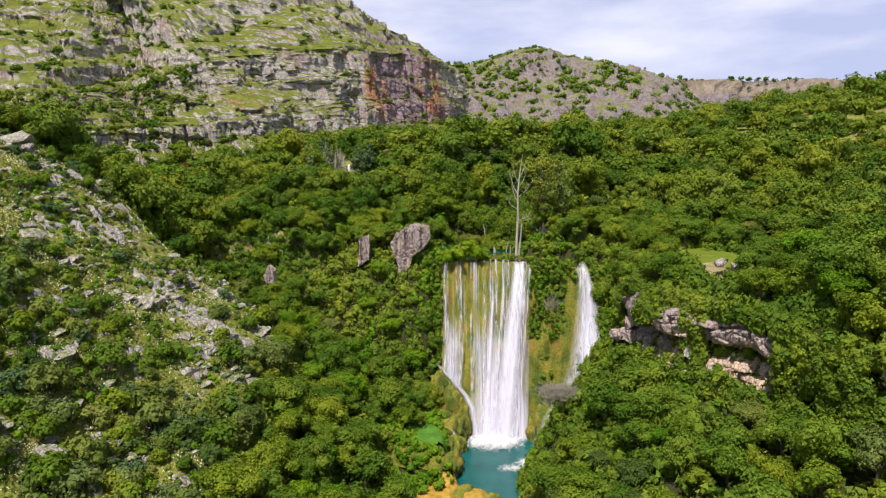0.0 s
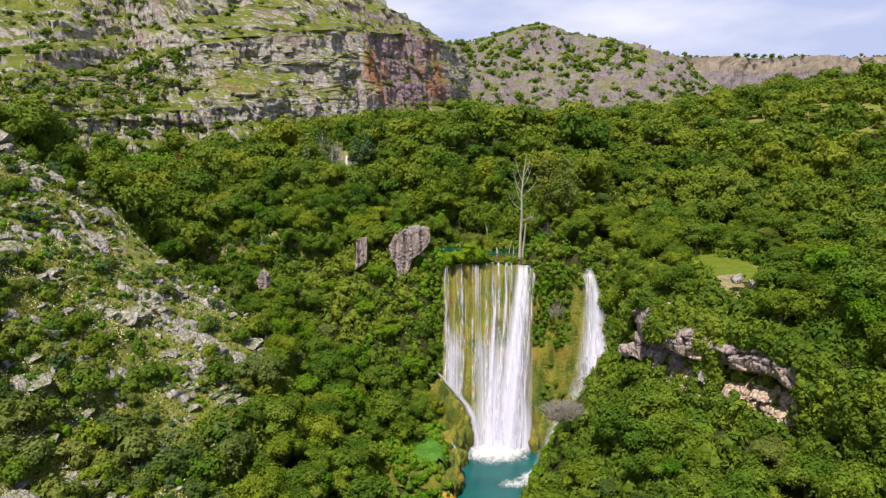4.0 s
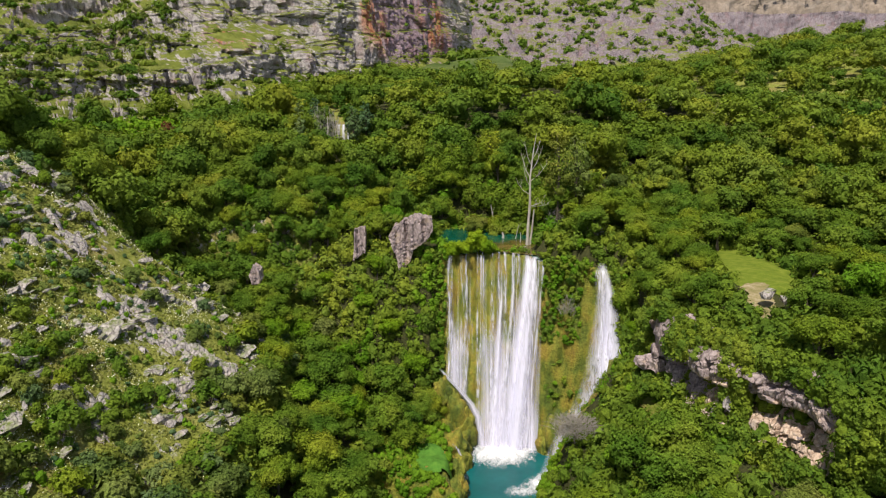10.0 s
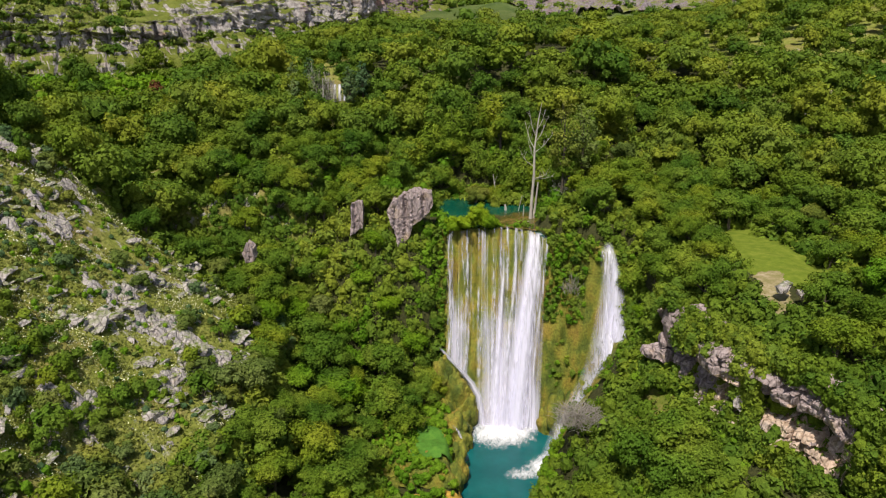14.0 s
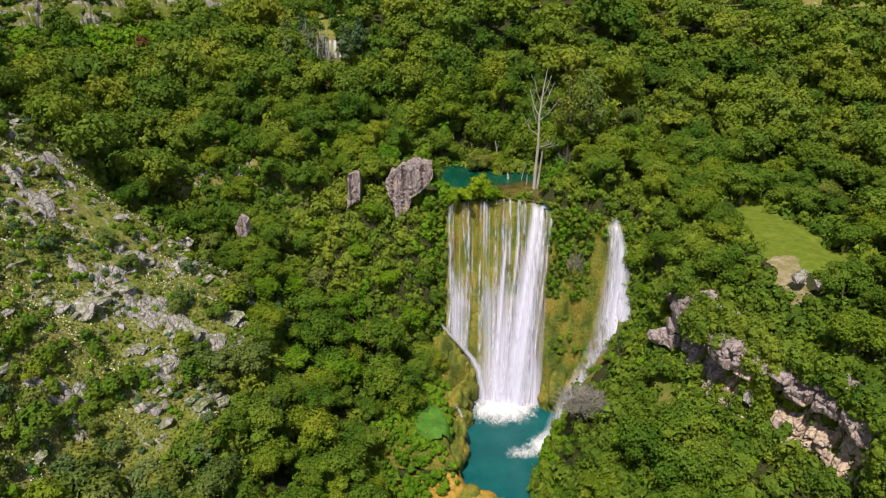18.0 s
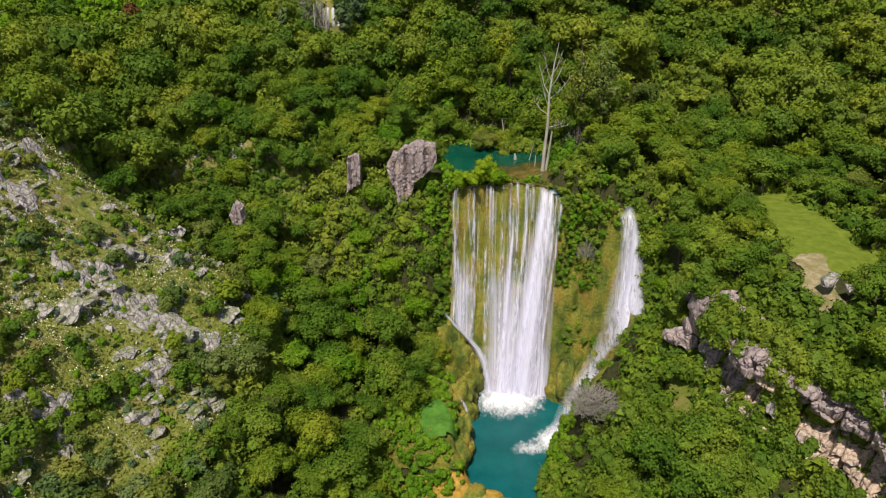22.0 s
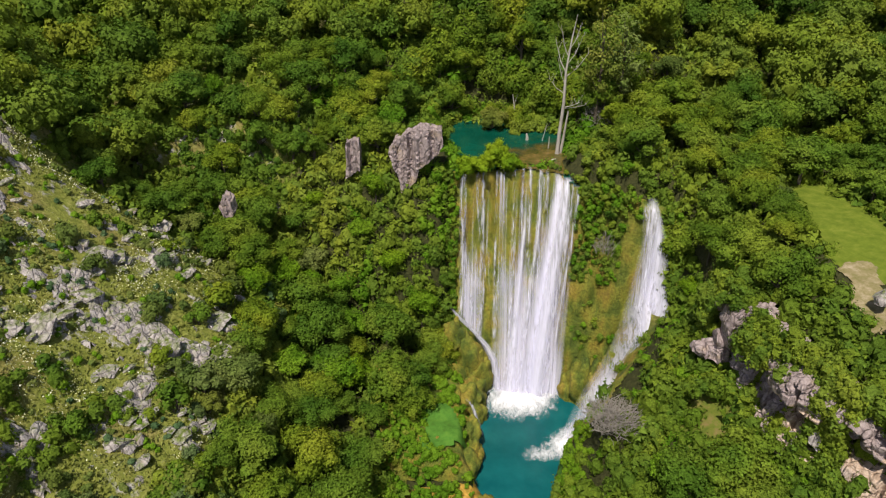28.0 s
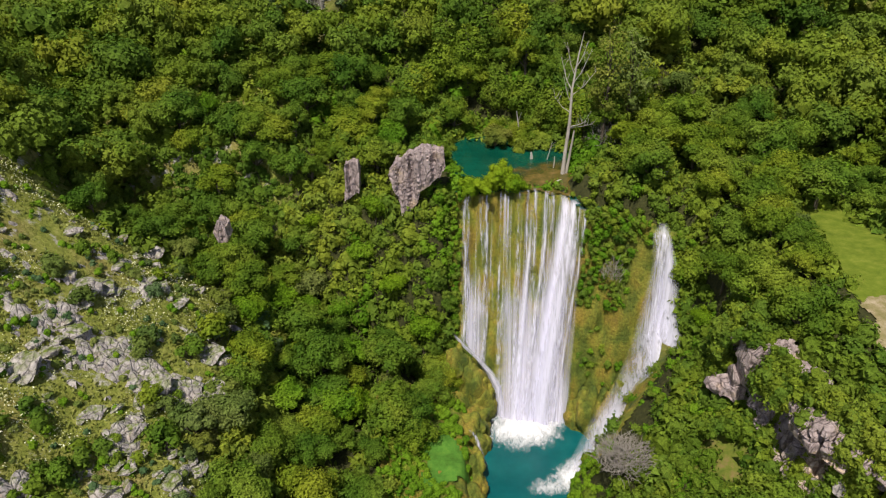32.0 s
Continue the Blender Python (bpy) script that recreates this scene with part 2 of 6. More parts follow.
def ground_material():
    n = Nodes("grassy_ground", 0.95, 0.15)
    fine = n.noise(1.6, 9.0, 0.7)
    big = n.noise(0.09, 5.0, 0.6)
    grass = n.ramp(fine, [(0.25, (0.08, 0.11, 0.018)), (0.5, (0.20, 0.22, 0.042)), (0.75, (0.35, 0.34, 0.105))])
    dry = n.ramp(fine, [(0.3, (0.14, 0.11, 0.036)), (0.7, (0.31, 0.25, 0.10))])
    c = n.mix(n.ramp(big, [(0.5, 0.0), (0.64, 0.8)]), grass, dry)
    rock, mid = rock_color(n, (0.38, 0.35, 0.335), (0.58, 0.55, 0.53), (0.15, 0.135, 0.13), (0.38, 0.30, 0.22), 0.64, 0.7)
    patch = n.noise(0.33, 9.0, 0.66)
    r = n.math('ADD', n.math('MULTIPLY', n.math('SUBTRACT', 1.0, n.up()), 0.14), patch)
    c = n.mix(n.ramp(r, [(0.61, 0.0), (0.69, 1.0)]), c, rock)
    place = n.t.nodes.new("ShaderNodeSeparateXYZ")          # leaf litter under the woods          # scrub covers the land behind the gorge
    n.link(n.geo.outputs["Position"], place.inputs[0])
    litter = n.ramp(fine, [(0.3, (0.022, 0.028, 0.010)), (0.7, (0.075, 0.075, 0.026))])
    wood = n.math('ADD', n.math('DIVIDE', place.outputs["X"], 100.0), n.math('MULTIPLY', big, 0.08))
    upper = n.ramp(n.math('DIVIDE', place.outputs["Y"], 1000.0), [(0.046, 0.0), (0.060, 1.0)])
    woods = n.ramp(n.math('DIVIDE', n.math('ADD', wood, 0.5), 2.0), [(0.12, 0.0), (0.145, 1.0), (0.63, 1.0), (0.70, 0.0)])
    c = n.mix(n.math('MULTIPLY', woods, upper), c, litter)
    scrub_c = n.ramp(n.noise(0.05, 8.0, 0.7), [(0.32, (0.045, 0.075, 0.018)), (0.52, (0.085, 0.12, 0.03)), (0.68, (0.17, 0.18, 0.07))])
    c = n.mix(n.ramp(n.math('DIVIDE', place.outputs["Y"], 1000.0), [(0.30, 0.0), (0.42, 1.0)]), c, scrub_c)
    n.color(c)
    n.bump(n.math('ADD', fine, n.math('MULTIPLY', patch, 2.0)), 0.9, 0.35)
    return n.mat


GROUND = ground_material()
SCARP = rock_material("ochre_scarp", (0.25, 0.20, 0.16), (0.33, 0.27, 0.22), (0.15, 0.125, 0.10), (0.25, 0.22, 0.20), 0.6, 0.05)


def plain_grass(name, a, b, c3):
    n = Nodes(name, 0.95, 0.1)
    v = n.noise(0.8, 9.0, 0.7)
    n.color(n.ramp(v, [(0.3, a), (0.5, b), (0.7, c3)]))
    n.bump(v, 0.5, 0.2)
    return n.mat


MEADOW = plain_grass("meadow_grass", (0.08, 0.12, 0.012), (0.125, 0.165, 0.018), (0.18, 0.21, 0.03))
BARE = plain_grass("bare_earth", (0.12, 0.13, 0.03), (0.24, 0.20, 0.10), (0.40, 0.33, 0.23))
GULLY = plain_grass("gully_soil", (0.06, 0.10, 0.015), (0.13, 0.15, 0.025), (0.22, 0.15, 0.07))
REED = plain_grass("wet_green_moss", (0.05, 0.11, 0.015), (0.07, 0.18, 0.025), (0.11, 0.22, 0.03))


def tufa_material():
    n = Nodes("mossy_tufa", 0.8, 0.35)
    v = n.noise(0.34, 6.0, 0.56, (1, 1, 0.45))
    f = n.noise(2.6, 8.0, 0.7)
    c = n.ramp(v, [(0.28, (0.05, 0.085, 0.012)), (0.42, (0.13, 0.165, 0.020)), (0.52, (0.24, 0.235, 0.03)), (0.62, (0.31, 0.24, 0.035)), (0.74, (0.20, 0.13, 0.04))])
    c = n.mix(1.0, c, n.ramp(f, [(0.3, 0.45), (0.6, 1.1)]), 'MULTIPLY')
    n.color(c)
    n.bump(n.math('ADD', f, n.math('MULTIPLY', v, 2.0)), 1.0, 0.4)
    return n.mat


TUFA = tufa_material()


def orange_tufa():
    n = Nodes("orange_tufa", 0.7, 0.4)
    f = n.noise(1.3, 8.0, 0.7)
    n.color(n.ramp(f, [(0.3, (0.12, 0.13, 0.015)), (0.45, (0.36, 0.22, 0.03)), (0.62, (0.52, 0.30, 0.05)), (0.8, (0.58, 0.42, 0.14))]))
    n.bump(f, 0.9, 0.25)
    return n.mat


TUFA_ORANGE = orange_tufa()


def water_material(name, deep, shallow, rough=0.12):
    n = Nodes(name, rough, 0.5)
    v = n.noise(0.22, 4.0, 0.6)
    n.color(n.ramp(v, [(0.35, deep), (0.7, shallow)]))
    n.b.inputs["IOR"].default_value = 1.33
    n.bump(n.noise(1.7, 5.0, 0.6), 0.12, 0.15)
    return n.mat


POOL = water_material("turquoise_water", (0.003, 0.075, 0.085), (0.008, 0.112, 0.118))
POOL_UP = water_material("green_water", (0.002, 0.050, 0.032), (0.004, 0.075, 0.048))


def shallow_water():
    """Amber water over tufa that deepens to green away from the lip."""
    n = Nodes("amber_shallow_water", 0.2, 0.4)
    v = n.noise(0.6, 6.0, 0.65)
    n.color(n.ramp(v, [(0.35, (0.05, 0.06, 0.012)), (0.5, (0.11, 0.085, 0.02)), (0.68, (0.20, 0.13, 0.045))]))
    n.bump(n.noise(1.7, 5.0, 0.6), 0.12, 0.15)
    far = n.t.nodes.new("ShaderNodeVectorMath")
    far.operation = 'DISTANCE'
    far.inputs[1].default_value = (15, 142, 33.3)
    n.link(n.geo.outputs["Position"], far.inputs[0])
    f = n.math('ADD', n.math('DIVIDE', far.outputs["Value"], 9.0), n.math('MULTIPLY', n.math('SUBTRACT', n.noise(0.35, 4.0), 0.5), 1.2))
    clear = n.t.nodes.new("ShaderNodeBsdfTransparent")
    mx = n.t.nodes.new("ShaderNodeMixShader")
    n.link(n.ramp(f, [(0.55, 0.0), (1.0, 1.0)]), mx.inputs[0])
    n.link(n.b.outputs[0], mx.inputs[1])
    n.link(clear.outputs[0], mx.inputs[2])
    n.link(mx.outputs[0], n.out.inputs["Surface"])
    return n.mat


SHALLOW = shallow_water()


def falling_water(name, cover, fine=5.0, white=(0.80, 0.79, 0.94)):
    """Streaky white water: soft at its edges, thin between the streaks."""
    n = Nodes(name, 0.5, 0.3)
    a = n.noise(fine, 4.0, 0.6, (1, 0.25, 0.03))
    n.color(n.ramp(a, [(0.35, tuple(0.78 * k for k in white)), (0.55, white)]))
    b = n.noise(fine * 0.22, 3.0, 0.55, (1, 0.25, 0.06))
    uv = n.t.nodes.new("ShaderNodeUVMap")
    sep = n.t.nodes.new("ShaderNodeSeparateXYZ")
    n.link(uv.outputs[0], sep.inputs[0])
    off = n.math('ABSOLUTE', n.math('SUBTRACT', n.math('MULTIPLY', sep.outputs["X"], 2.0), 1.0))
    edge = n.ramp(off, [(0.15, 1.0), (1.0, 0.0)])
    ends = n.ramp(sep.outputs["Y"], [(0.0, 0.0), (0.08, 1.0), (0.95, 1.0), (1.0, 0.5)])
    v = n.math('ADD', n.math('MULTIPLY', a, 0.55), n.math('MULTIPLY', b, 0.45))
    f = n.ramp(v, [(0.58 - cover * 0.36, 0.0), (0.78 - cover * 0.30, 0.96)])
    f = n.math('MULTIPLY', n.math('MULTIPLY', f, edge), ends)
    clear = n.t.nodes.new("ShaderNodeBsdfTransparent")
    soft = n.t.nodes.new("ShaderNodeBsdfTranslucent")
    soft.inputs["Color"].default_value = (*white, 1)
    body = n.t.nodes.new("ShaderNodeMixShader")
    body.inputs[0].default_value = 0.3
    n.link(n.b.outputs[0], body.inputs[1])
    n.link(soft.outputs[0], body.inputs[2])
    mx = n.t.nodes.new("ShaderNodeMixShader")
    n.link(f, mx.inputs[0])
    n.link(clear.outputs[0], mx.inputs[1])
    n.link(body.outputs[0], mx.inputs[2])
    n.link(mx.outputs[0], n.out.inputs["Surface"])
    return n.mat


def curtain_material(name, shift, top, mid, low, start=0.0, white=(0.78, 0.76, 0.93)):
    """A wide veil: parted into threads at the lip, closing up below, thin over one mossy strip."""
    n = Nodes(name, 0.5, 0.3)
    uv = n.t.nodes.new("ShaderNodeUVMap")
    sep = n.t.nodes.new("ShaderNodeSeparateXYZ")
    n.link(uv.outputs[0], sep.inputs[0])

    def flow(across, down, detail, distort):
        m = n.node("ShaderNodeMapping", Scale=(across, down, 1), Location=shift)
        n.link(uv.outputs[0], m.inputs["Vector"])
        t = n.node("ShaderNodeTexNoise", Scale=1.0, Detail=detail, Roughness=0.5, Distortion=distort)
        n.link(m.outputs["Vector"], t.inputs["Vector"])
        return t.outputs["Fac"]

    a, b, c = flow(44, 0.8, 2.0, 0.15), flow(15, 1.1, 2.0, 0.25), flow(4.2, 1.9, 2.0, 0.3)
    v = n.math('ADD', n.math('ADD', n.math('MULTIPLY', a, 0.27), n.math('MULTIPLY', b, 0.40)), n.math('MULTIPLY', c, 0.33))
    n.color(n.ramp(a, [(0.35, tuple(0.80 * k for k in white)), (0.6, white)]))
    share = n.math('SUBTRACT', n.ramp(sep.outputs["Y"], [(0.0, top + 0.8), (0.30, (0.6 * top + 0.4 * mid) + 0.8), (0.5, mid + 0.8), (1.0, low + 0.8)]), 0.8)
    strip = n.math('MULTIPLY', n.ramp(sep.outputs["X"], [(0.14, 0.0), (0.22, 1.0), (0.30, 1.0), (0.40, 0.0)]), n.ramp(sep.outputs["Y"], [(0.20, 0.3), (0.4, 1.0), (0.7, 0.9), (0.92, 0.0)]))
    share = n.math('SUBTRACT', share, n.math('MULTIPLY', strip, 0.34))
    ledge = n.math('MULTIPLY', n.ramp(sep.outputs["X"], [(0.0, 0.0), (0.16, 0.5), (0.36, 1.0), (0.52, 0.0)]), n.ramp(sep.outputs["Y"], [(0.45, 0.0), (0.75, 1.0)]))
    share = n.math('SUBTRACT', share, n.math('MULTIPLY', ledge, 0.36))
    gain = n.ramp(sep.outputs["Y"], [(0.0, 0.9), (0.25, 0.62), (0.55, 0.34), (1.0, 0.22)])
    f = n.math('ADD', n.math('MULTIPLY', n.math('MULTIPLY', n.math('SUBTRACT', v, 0.5), 9.0), gain), share)
    f = n.math('MINIMUM', n.math('MAXIMUM', f, 0.0), 0.93)
    if start > 0:
        f = n.math('MULTIPLY', f, n.ramp(sep.outputs["Y"], [(start, 0.0), (start + 0.25, 1.0)]))
    edge = n.ramp(sep.outputs["X"], [(0.0, 0.0), (0.05, 1.0), (0.96, 1.0), (1.0, 0.0)])
    f = n.math('MULTIPLY', f, edge)
    clear = n.t.nodes.new("ShaderNodeBsdfTransparent")
    mx = n.t.nodes.new("ShaderNodeMixShader")
    n.link(f, mx.inputs[0])
    n.link(clear.outputs[0], mx.inputs[1])
    n.link(n.b.outputs[0], mx.inputs[2])
    n.link(mx.outputs[0], n.out.inputs["Surface"])
    return n.mat


CURTAIN_A = curtain_material("water_veil", (0, 0, 0), -0.34, 0.32, 0.62)
CURTAIN_B = curtain_material("water_veil_front", (13.7, 4, 2), -0.5, 0.24, 0.50, 0.2)
FALL_THICK = falling_water("white_water", 0.98)
FALL_MID = falling_water("streaked_water", 0.44)
FALL_RUSH = falling_water("rushing_water", 0.74)
FALL_THIN = falling_water("thin_water", 0.32, 7.0)


def foam_material():
    n = Nodes("foam", 0.6, 0.3)
    n.color((0.76, 0.765, 0.82))
    v = n.noise(1.5, 9.0, 0.74, (1, 0.6, 1), 0.6)
    clear = n.t.nodes.new("ShaderNodeBsdfTransparent")
    mx = n.t.nodes.new("ShaderNodeMixShader")
    uv = n.t.nodes.new("ShaderNodeUVMap")
    sep = n.t.nodes.new("ShaderNodeSeparateXYZ")
    n.link(uv.outputs[0], sep.inputs[0])
    n.link(n.ramp(n.math('SUBTRACT', n.math('ADD', v, 0.55), n.math('MULTIPLY', sep.outputs["X"], 0.88)), [(0.22, 0.0), (0.70, 0.95)]), mx.inputs[0])
    n.link(clear.outputs[0], mx.inputs[1])
    n.link(n.b.outputs[0], mx.inputs[2])
    n.link(mx.outputs[0], n.out.inputs["Surface"])
    return n.mat


FOAM = foam_material()


# ---- mesh helpers ----
def mesh_of(name, verts, faces, material, smooth=False, uv=None):
    """A mesh from arrays: faces is an (n, 3) or (n, 4) array."""
    verts, faces = np.asarray(verts, np.float32), np.asarray(faces, np.int32)
    me = bpy.data.meshes.new(name)
    k = faces.shape[1]
    me.vertices.add(len(verts))
    me.vertices.foreach_set("co", verts.ravel())
    me.loops.add(faces.size)
    me.loops.foreach_set("vertex_index", faces.ravel())
    me.polygons.add(len(faces))
    me.polygons.foreach_set("loop_start", np.arange(0, faces.size, k, dtype=np.int32))
    me.polygons.foreach_set("use_smooth", np.full(len(faces), smooth))
    me.materials.append(material)
    me.update(calc_edges=True)
    if uv is not None:
        layer = me.uv_layers.new(name="UVMap")
        layer.data.foreach_set("uv", np.asarray(uv, np.float32)[faces.ravel()].ravel())
    return me


def grid_faces(nu, nv):
    i = np.arange((nu - 1) * (nv - 1))
    a = (i // (nv - 1)) * nv + i % (nv - 1)
    return np.stack([a, a + nv, a + nv + 1, a + 1], 1)


def child(name, me, parent, label=""):
    ob = new(name, me)
    ob.parent = parent
    return tagged(ob, label=label)


def empty(name, place=(0, 0, 0)):
    ob = new(name)
    ob.location = place
    ob.empty_display_size = 0.3
    return ob


def step(a, b, v):
    t = np.clip((v - a) / (b - a), 0, 1)
    return t * t * (3 - 2 * t)


@functools.lru_cache(None)
def noise_tables(seed):
    rng = np.random.RandomState(seed)
    return [rng.rand(256, 256) for _ in range(6)]


def fbm2(x, y, scale, octaves=4, seed=0):
    """Smooth value noise on arrays."""
    total, amp, norm = np.zeros(np.broadcast(x, y).shape), 1.0, 0.0
    for table in noise_tables(seed)[:octaves]:
        u, v = x / scale + 31.7, y / scale + 17.3
        i, j = np.floor(u).astype(int), np.floor(v).astype(int)
        fu, fv = u - i, v - j
        fu, fv = fu * fu * (3 - 2 * fu), fv * fv * (3 - 2 * fv)
        g = lambda p, q: table[p % 256, q % 256]
        total += amp * ((g(i, j) * (1 - fu) + g(i + 1, j) * fu) * (1 - fv) + (g(i, j + 1) * (1 - fu) + g(i + 1, j + 1) * fu) * fv)
        norm, amp, scale = norm + amp, amp * 0.5, scale * 0.5
    return total / norm - 0.5


def line(v, *pairs):
    return np.interp(v, [p[0] for p in pairs], [p[1] for p in pairs])


# ---- land form ----
LIP = 33.4


def shore_right(y):
    return line(y, (60, 15), (90, 12), (102, 11.6), (108, 13.5), (112, 15.5), (114.5, 19), (120, 20.5), (126, 21.5))


def scarp_right(y):
    return line(y, (60, 46), (74, 41.2), (84, 38.2), (92, 34.7), (101, 32.3), (111, 30.4), (120, 30.4), (128, 31))


def lip_line(x):
    wave = (0.55 * np.sin(1.3 * x) + 0.35 * np.sin(3.1 * x + 1)) * step(-1, 1, x) * (1 - step(15, 17, x))
    return wave + line(x, (-30, 142), (-17, 141), (-7, 138.3), (0, 138), (12, 139), (15.5, 137.6), (17.4, 132.2), (20, 131.5), (26, 127), (30, 125))


def foot_line(x):
    return line(x, (-30, 131), (-10, 129), (-2, 128), (5, 126.4), (10, 125), (16, 125.6), (21, 125.8), (30, 118))


def cliff_foot(x):
    return line(x, (-600, 60), (-260, 190), (-161, 240), (-105, 258), (-77, 283), (-45, 352), (4, 440), (18, 520), (30, 640))


def plateau(x, y):
    mid_rise = line(y, (147, 0), (222, 23), (290, 26), (354, 30), (430, 45), (560, 48))
    left_rise = line(y, (147, 0), (220, 15), (256, 18.5), (282, 20.5), (354, 29), (430, 45), (560, 48))
    right_rise = line(y, (147, 0), (222, 16.5), (260, 20), (300, 20), (600, 20))
    r = mid_rise + (left_rise - mid_rise) * step(-15, -80, x) + (right_rise - mid_rise) * step(30, 95, x)
    side = line(x, (0, 0), (20, 2), (35, 3.0), (54, 3.6), (87, 10.5), (100, 13.0), (117, 14.8), (135, 19), (170, 24), (300, 34), (900, 50))
    side = side + line(x, (-90, 0), (-54, 5), (-35, 6), (-18, 1.5), (-8, 0)) * (1 - step(155, 205, y))
    return 33.6 + r + side * (1 - 0.5 * step(320, 500, y))


def land(x, y):
    """Height of the ground."""
    x, y = np.broadcast_arrays(np.asarray(x, float), np.asarray(y, float))
    bump = fbm2(x, y, 14.0, 5, 3)
    top = plateau(x, y) + bump * 3.0 * step(4, 20, np.hypot(x - 10, y - 150) - 8)
    basin = 1 - step(0.75, 1.05, np.hypot((x - 8.5) / 12.5, (y - 153) / 15.0))
    outlet = step(0, 1.2, x) * (1 - step(15.5, 17.5, x)) * step(134, 136, y) * (1 - step(150, 154, y))
    top = np.where(np.maximum(basin, outlet) > 0, np.minimum(top, 33.8 - 2.0 * np.maximum(basin, outlet * 0.55)), top)
    # right bank: slope, scarp, bench
    xr, xc = shore_right(y), scarp_right(y)
    t = (x - xr) / (xc - xr)
    right = line(t, (-0.6, -3), (0, -1.2), (0.07, 3), (0.35, 12.5), (0.7, 19.5), (1.0, 25)) + 8.5 * step(0, 2.6, x - xc) + np.clip(x - xc - 2.6, 0, 60) * 0.9
    # head wall
    yf, yl = foot_line(x), lip_line(x)
    back = 2.4 * step(-3.6, -1.8, x) * (1 - step(29.5, 31, x))     # the tufa wall stands before the ground here
    s = (y - back - yf) / (yl - yf)
    floor_head = line(x, (-14, 9), (-2, 7), (4, 2), (8, -2.5))
    head = np.where(s < 0, -4.0, floor_head + (LIP - floor_head) * (1 - (1 - np.clip(s, 0, 1)) ** 1.2)) + np.clip(s - 1, 0, 8) * 40
    hr = np.minimum(np.maximum(right, head), top)
    # left bank with its spur
    xb = x + fbm2(x * 0.3, y, 5.0, 3, 88) * 3.4 * step(-12, -2, x)
    left = line(xb, (-600, 190), (-300, 122), (-140, 82), (-90, 60), (-65, 48.3), (-52, 37), (-46, 33.5), (-41, 29.6), (-30, 23), (-24, 15), (-20, 12), (-13, 9.5), (-9, 7.5), (-5, 5.6), (0.6, 5.0), (2.6, -1.6), (8, -3), (20, -4))
    tilt = np.where(x < -22, 0.13 * (y - 108) * step(-22, -34, x), 0.0)
    crest = 119.0 - 0.16 * (x + 30)
    left = left + tilt - 0.62 * np.clip(y - crest, 0, 400) * step(-26, -38, x)
    low = 1 - step(102.0, 104.5, y)
    bar = line(x, (-14, 8), (-9, 3), (-6, 1.1), (6.4, 0.7), (8.0, -1.5), (20, -2))
    left = np.where(x > -16, left * (1 - low) + np.minimum(left, bar) * low, left)
    left = np.where((x > 2.6) & (low > 0), np.maximum(left, bar * low - 4 * (1 - low)), left)
    left = left + bump * line(x, (-40, 3.4), (-20, 2.2), (0, 0.6), (6, 0))
    h = np.maximum(hr, left)
    # distance: a ridge, then a high plain
    ridge = line(x, (-300, 200), (10, 163), (55, 176), (141, 174), (200, 164), (262, 146), (300, 112), (350, 98), (900, 95), (3000, 95))
    rough = fbm2(x, y, 90.0, 6, 8)
    far = step(600, 790, y)
    h = h + (ridge - h) * far + rough * 46 * far * (1 - step(800, 860, y))
    plain = 222 + rough * 14
    high = step(1310, 1365, y)
    h = np.where(y > 860, np.minimum(ridge, 120) * 0.86 + (plain - np.minimum(ridge, 120) * 0.86) * high, h)
    return h


def blocks(a, z, w, h, seed):
    """Broken rock: an uneven brick-like pattern, as (how far a block stands out, how near its edge)."""
    table = np.random.RandomState(seed).rand(1021)
    zz = z / h + fbm2(a, z, w * 1.6, 3, seed) * 0.9 + table[np.floor(a / (w * 2.3)).astype(int) % 1021] * 0.8
    row = np.floor(zz)
    aa = a / w + table[row.astype(int) * 37 % 1021] * 9 + fbm2(a, z, h * 2.2, 3, seed + 1) * 0.9
    col = np.floor(aa)
    out = table[(row * 131 + col * 17).astype(int) % 1021] * 2 - 1
    edge = np.minimum(np.minimum(zz - row, row + 1 - zz) * h, np.minimum(aa - col, col + 1 - aa) * w)
    return out, edge


def graded(*runs):
    out = [runs[0][0]]
    for a, b, d in runs:
        out += list(np.linspace(a, b, max(2, int(round((b - a) / d)) + 1))[1:])
    return np.array(out)


gx = graded((-4600, -700, 300), (-700, -160, 30), (-160, -70, 3.2), (-70, 55, 1.15), (55, 200, 4), (200, 700, 22), (700, 4600, 300))
gy = graded((-1500, -100, 200), (-100, 60, 12), (60, 84, 2.5), (84, 145, 1.0), (145, 260, 3.5), (260, 640, 12), (640, 860, 6), (860, 1400, 12), (1400, 4700, 220))
GX, GY = np.meshgrid(gx, gy, indexing="ij")
GZ = land(GX, GY)
ground = new("ground", mesh_of("ground", np.stack([GX, GY, GZ], -1).reshape(-1, 3), grid_faces(len(gx), len(gy)), GROUND, True))
tagged(ground, "grassy stony ground of the river gorge and hills", "ground", kind="structure")


def sheet(name, x0, x1, y0, y1, d, z, material, keep=None):
    """A flat water sheet, trimmed to where keep(x, y) holds."""
    xs, ys = np.arange(x0, x1 + d, d), np.arange(y0, y1 + d, d)
    X, Y = np.meshgrid(xs, ys, indexing="ij")
    f = grid_faces(len(xs), len(ys))
    if keep is not None:
        ok = keep(X.ravel(), Y.ravel())
        f = f[ok[f].any(1)]
    return mesh_of(name, np.stack([X, Y, np.full(X.shape, z)], -1).reshape(-1, 3), f, material, True)


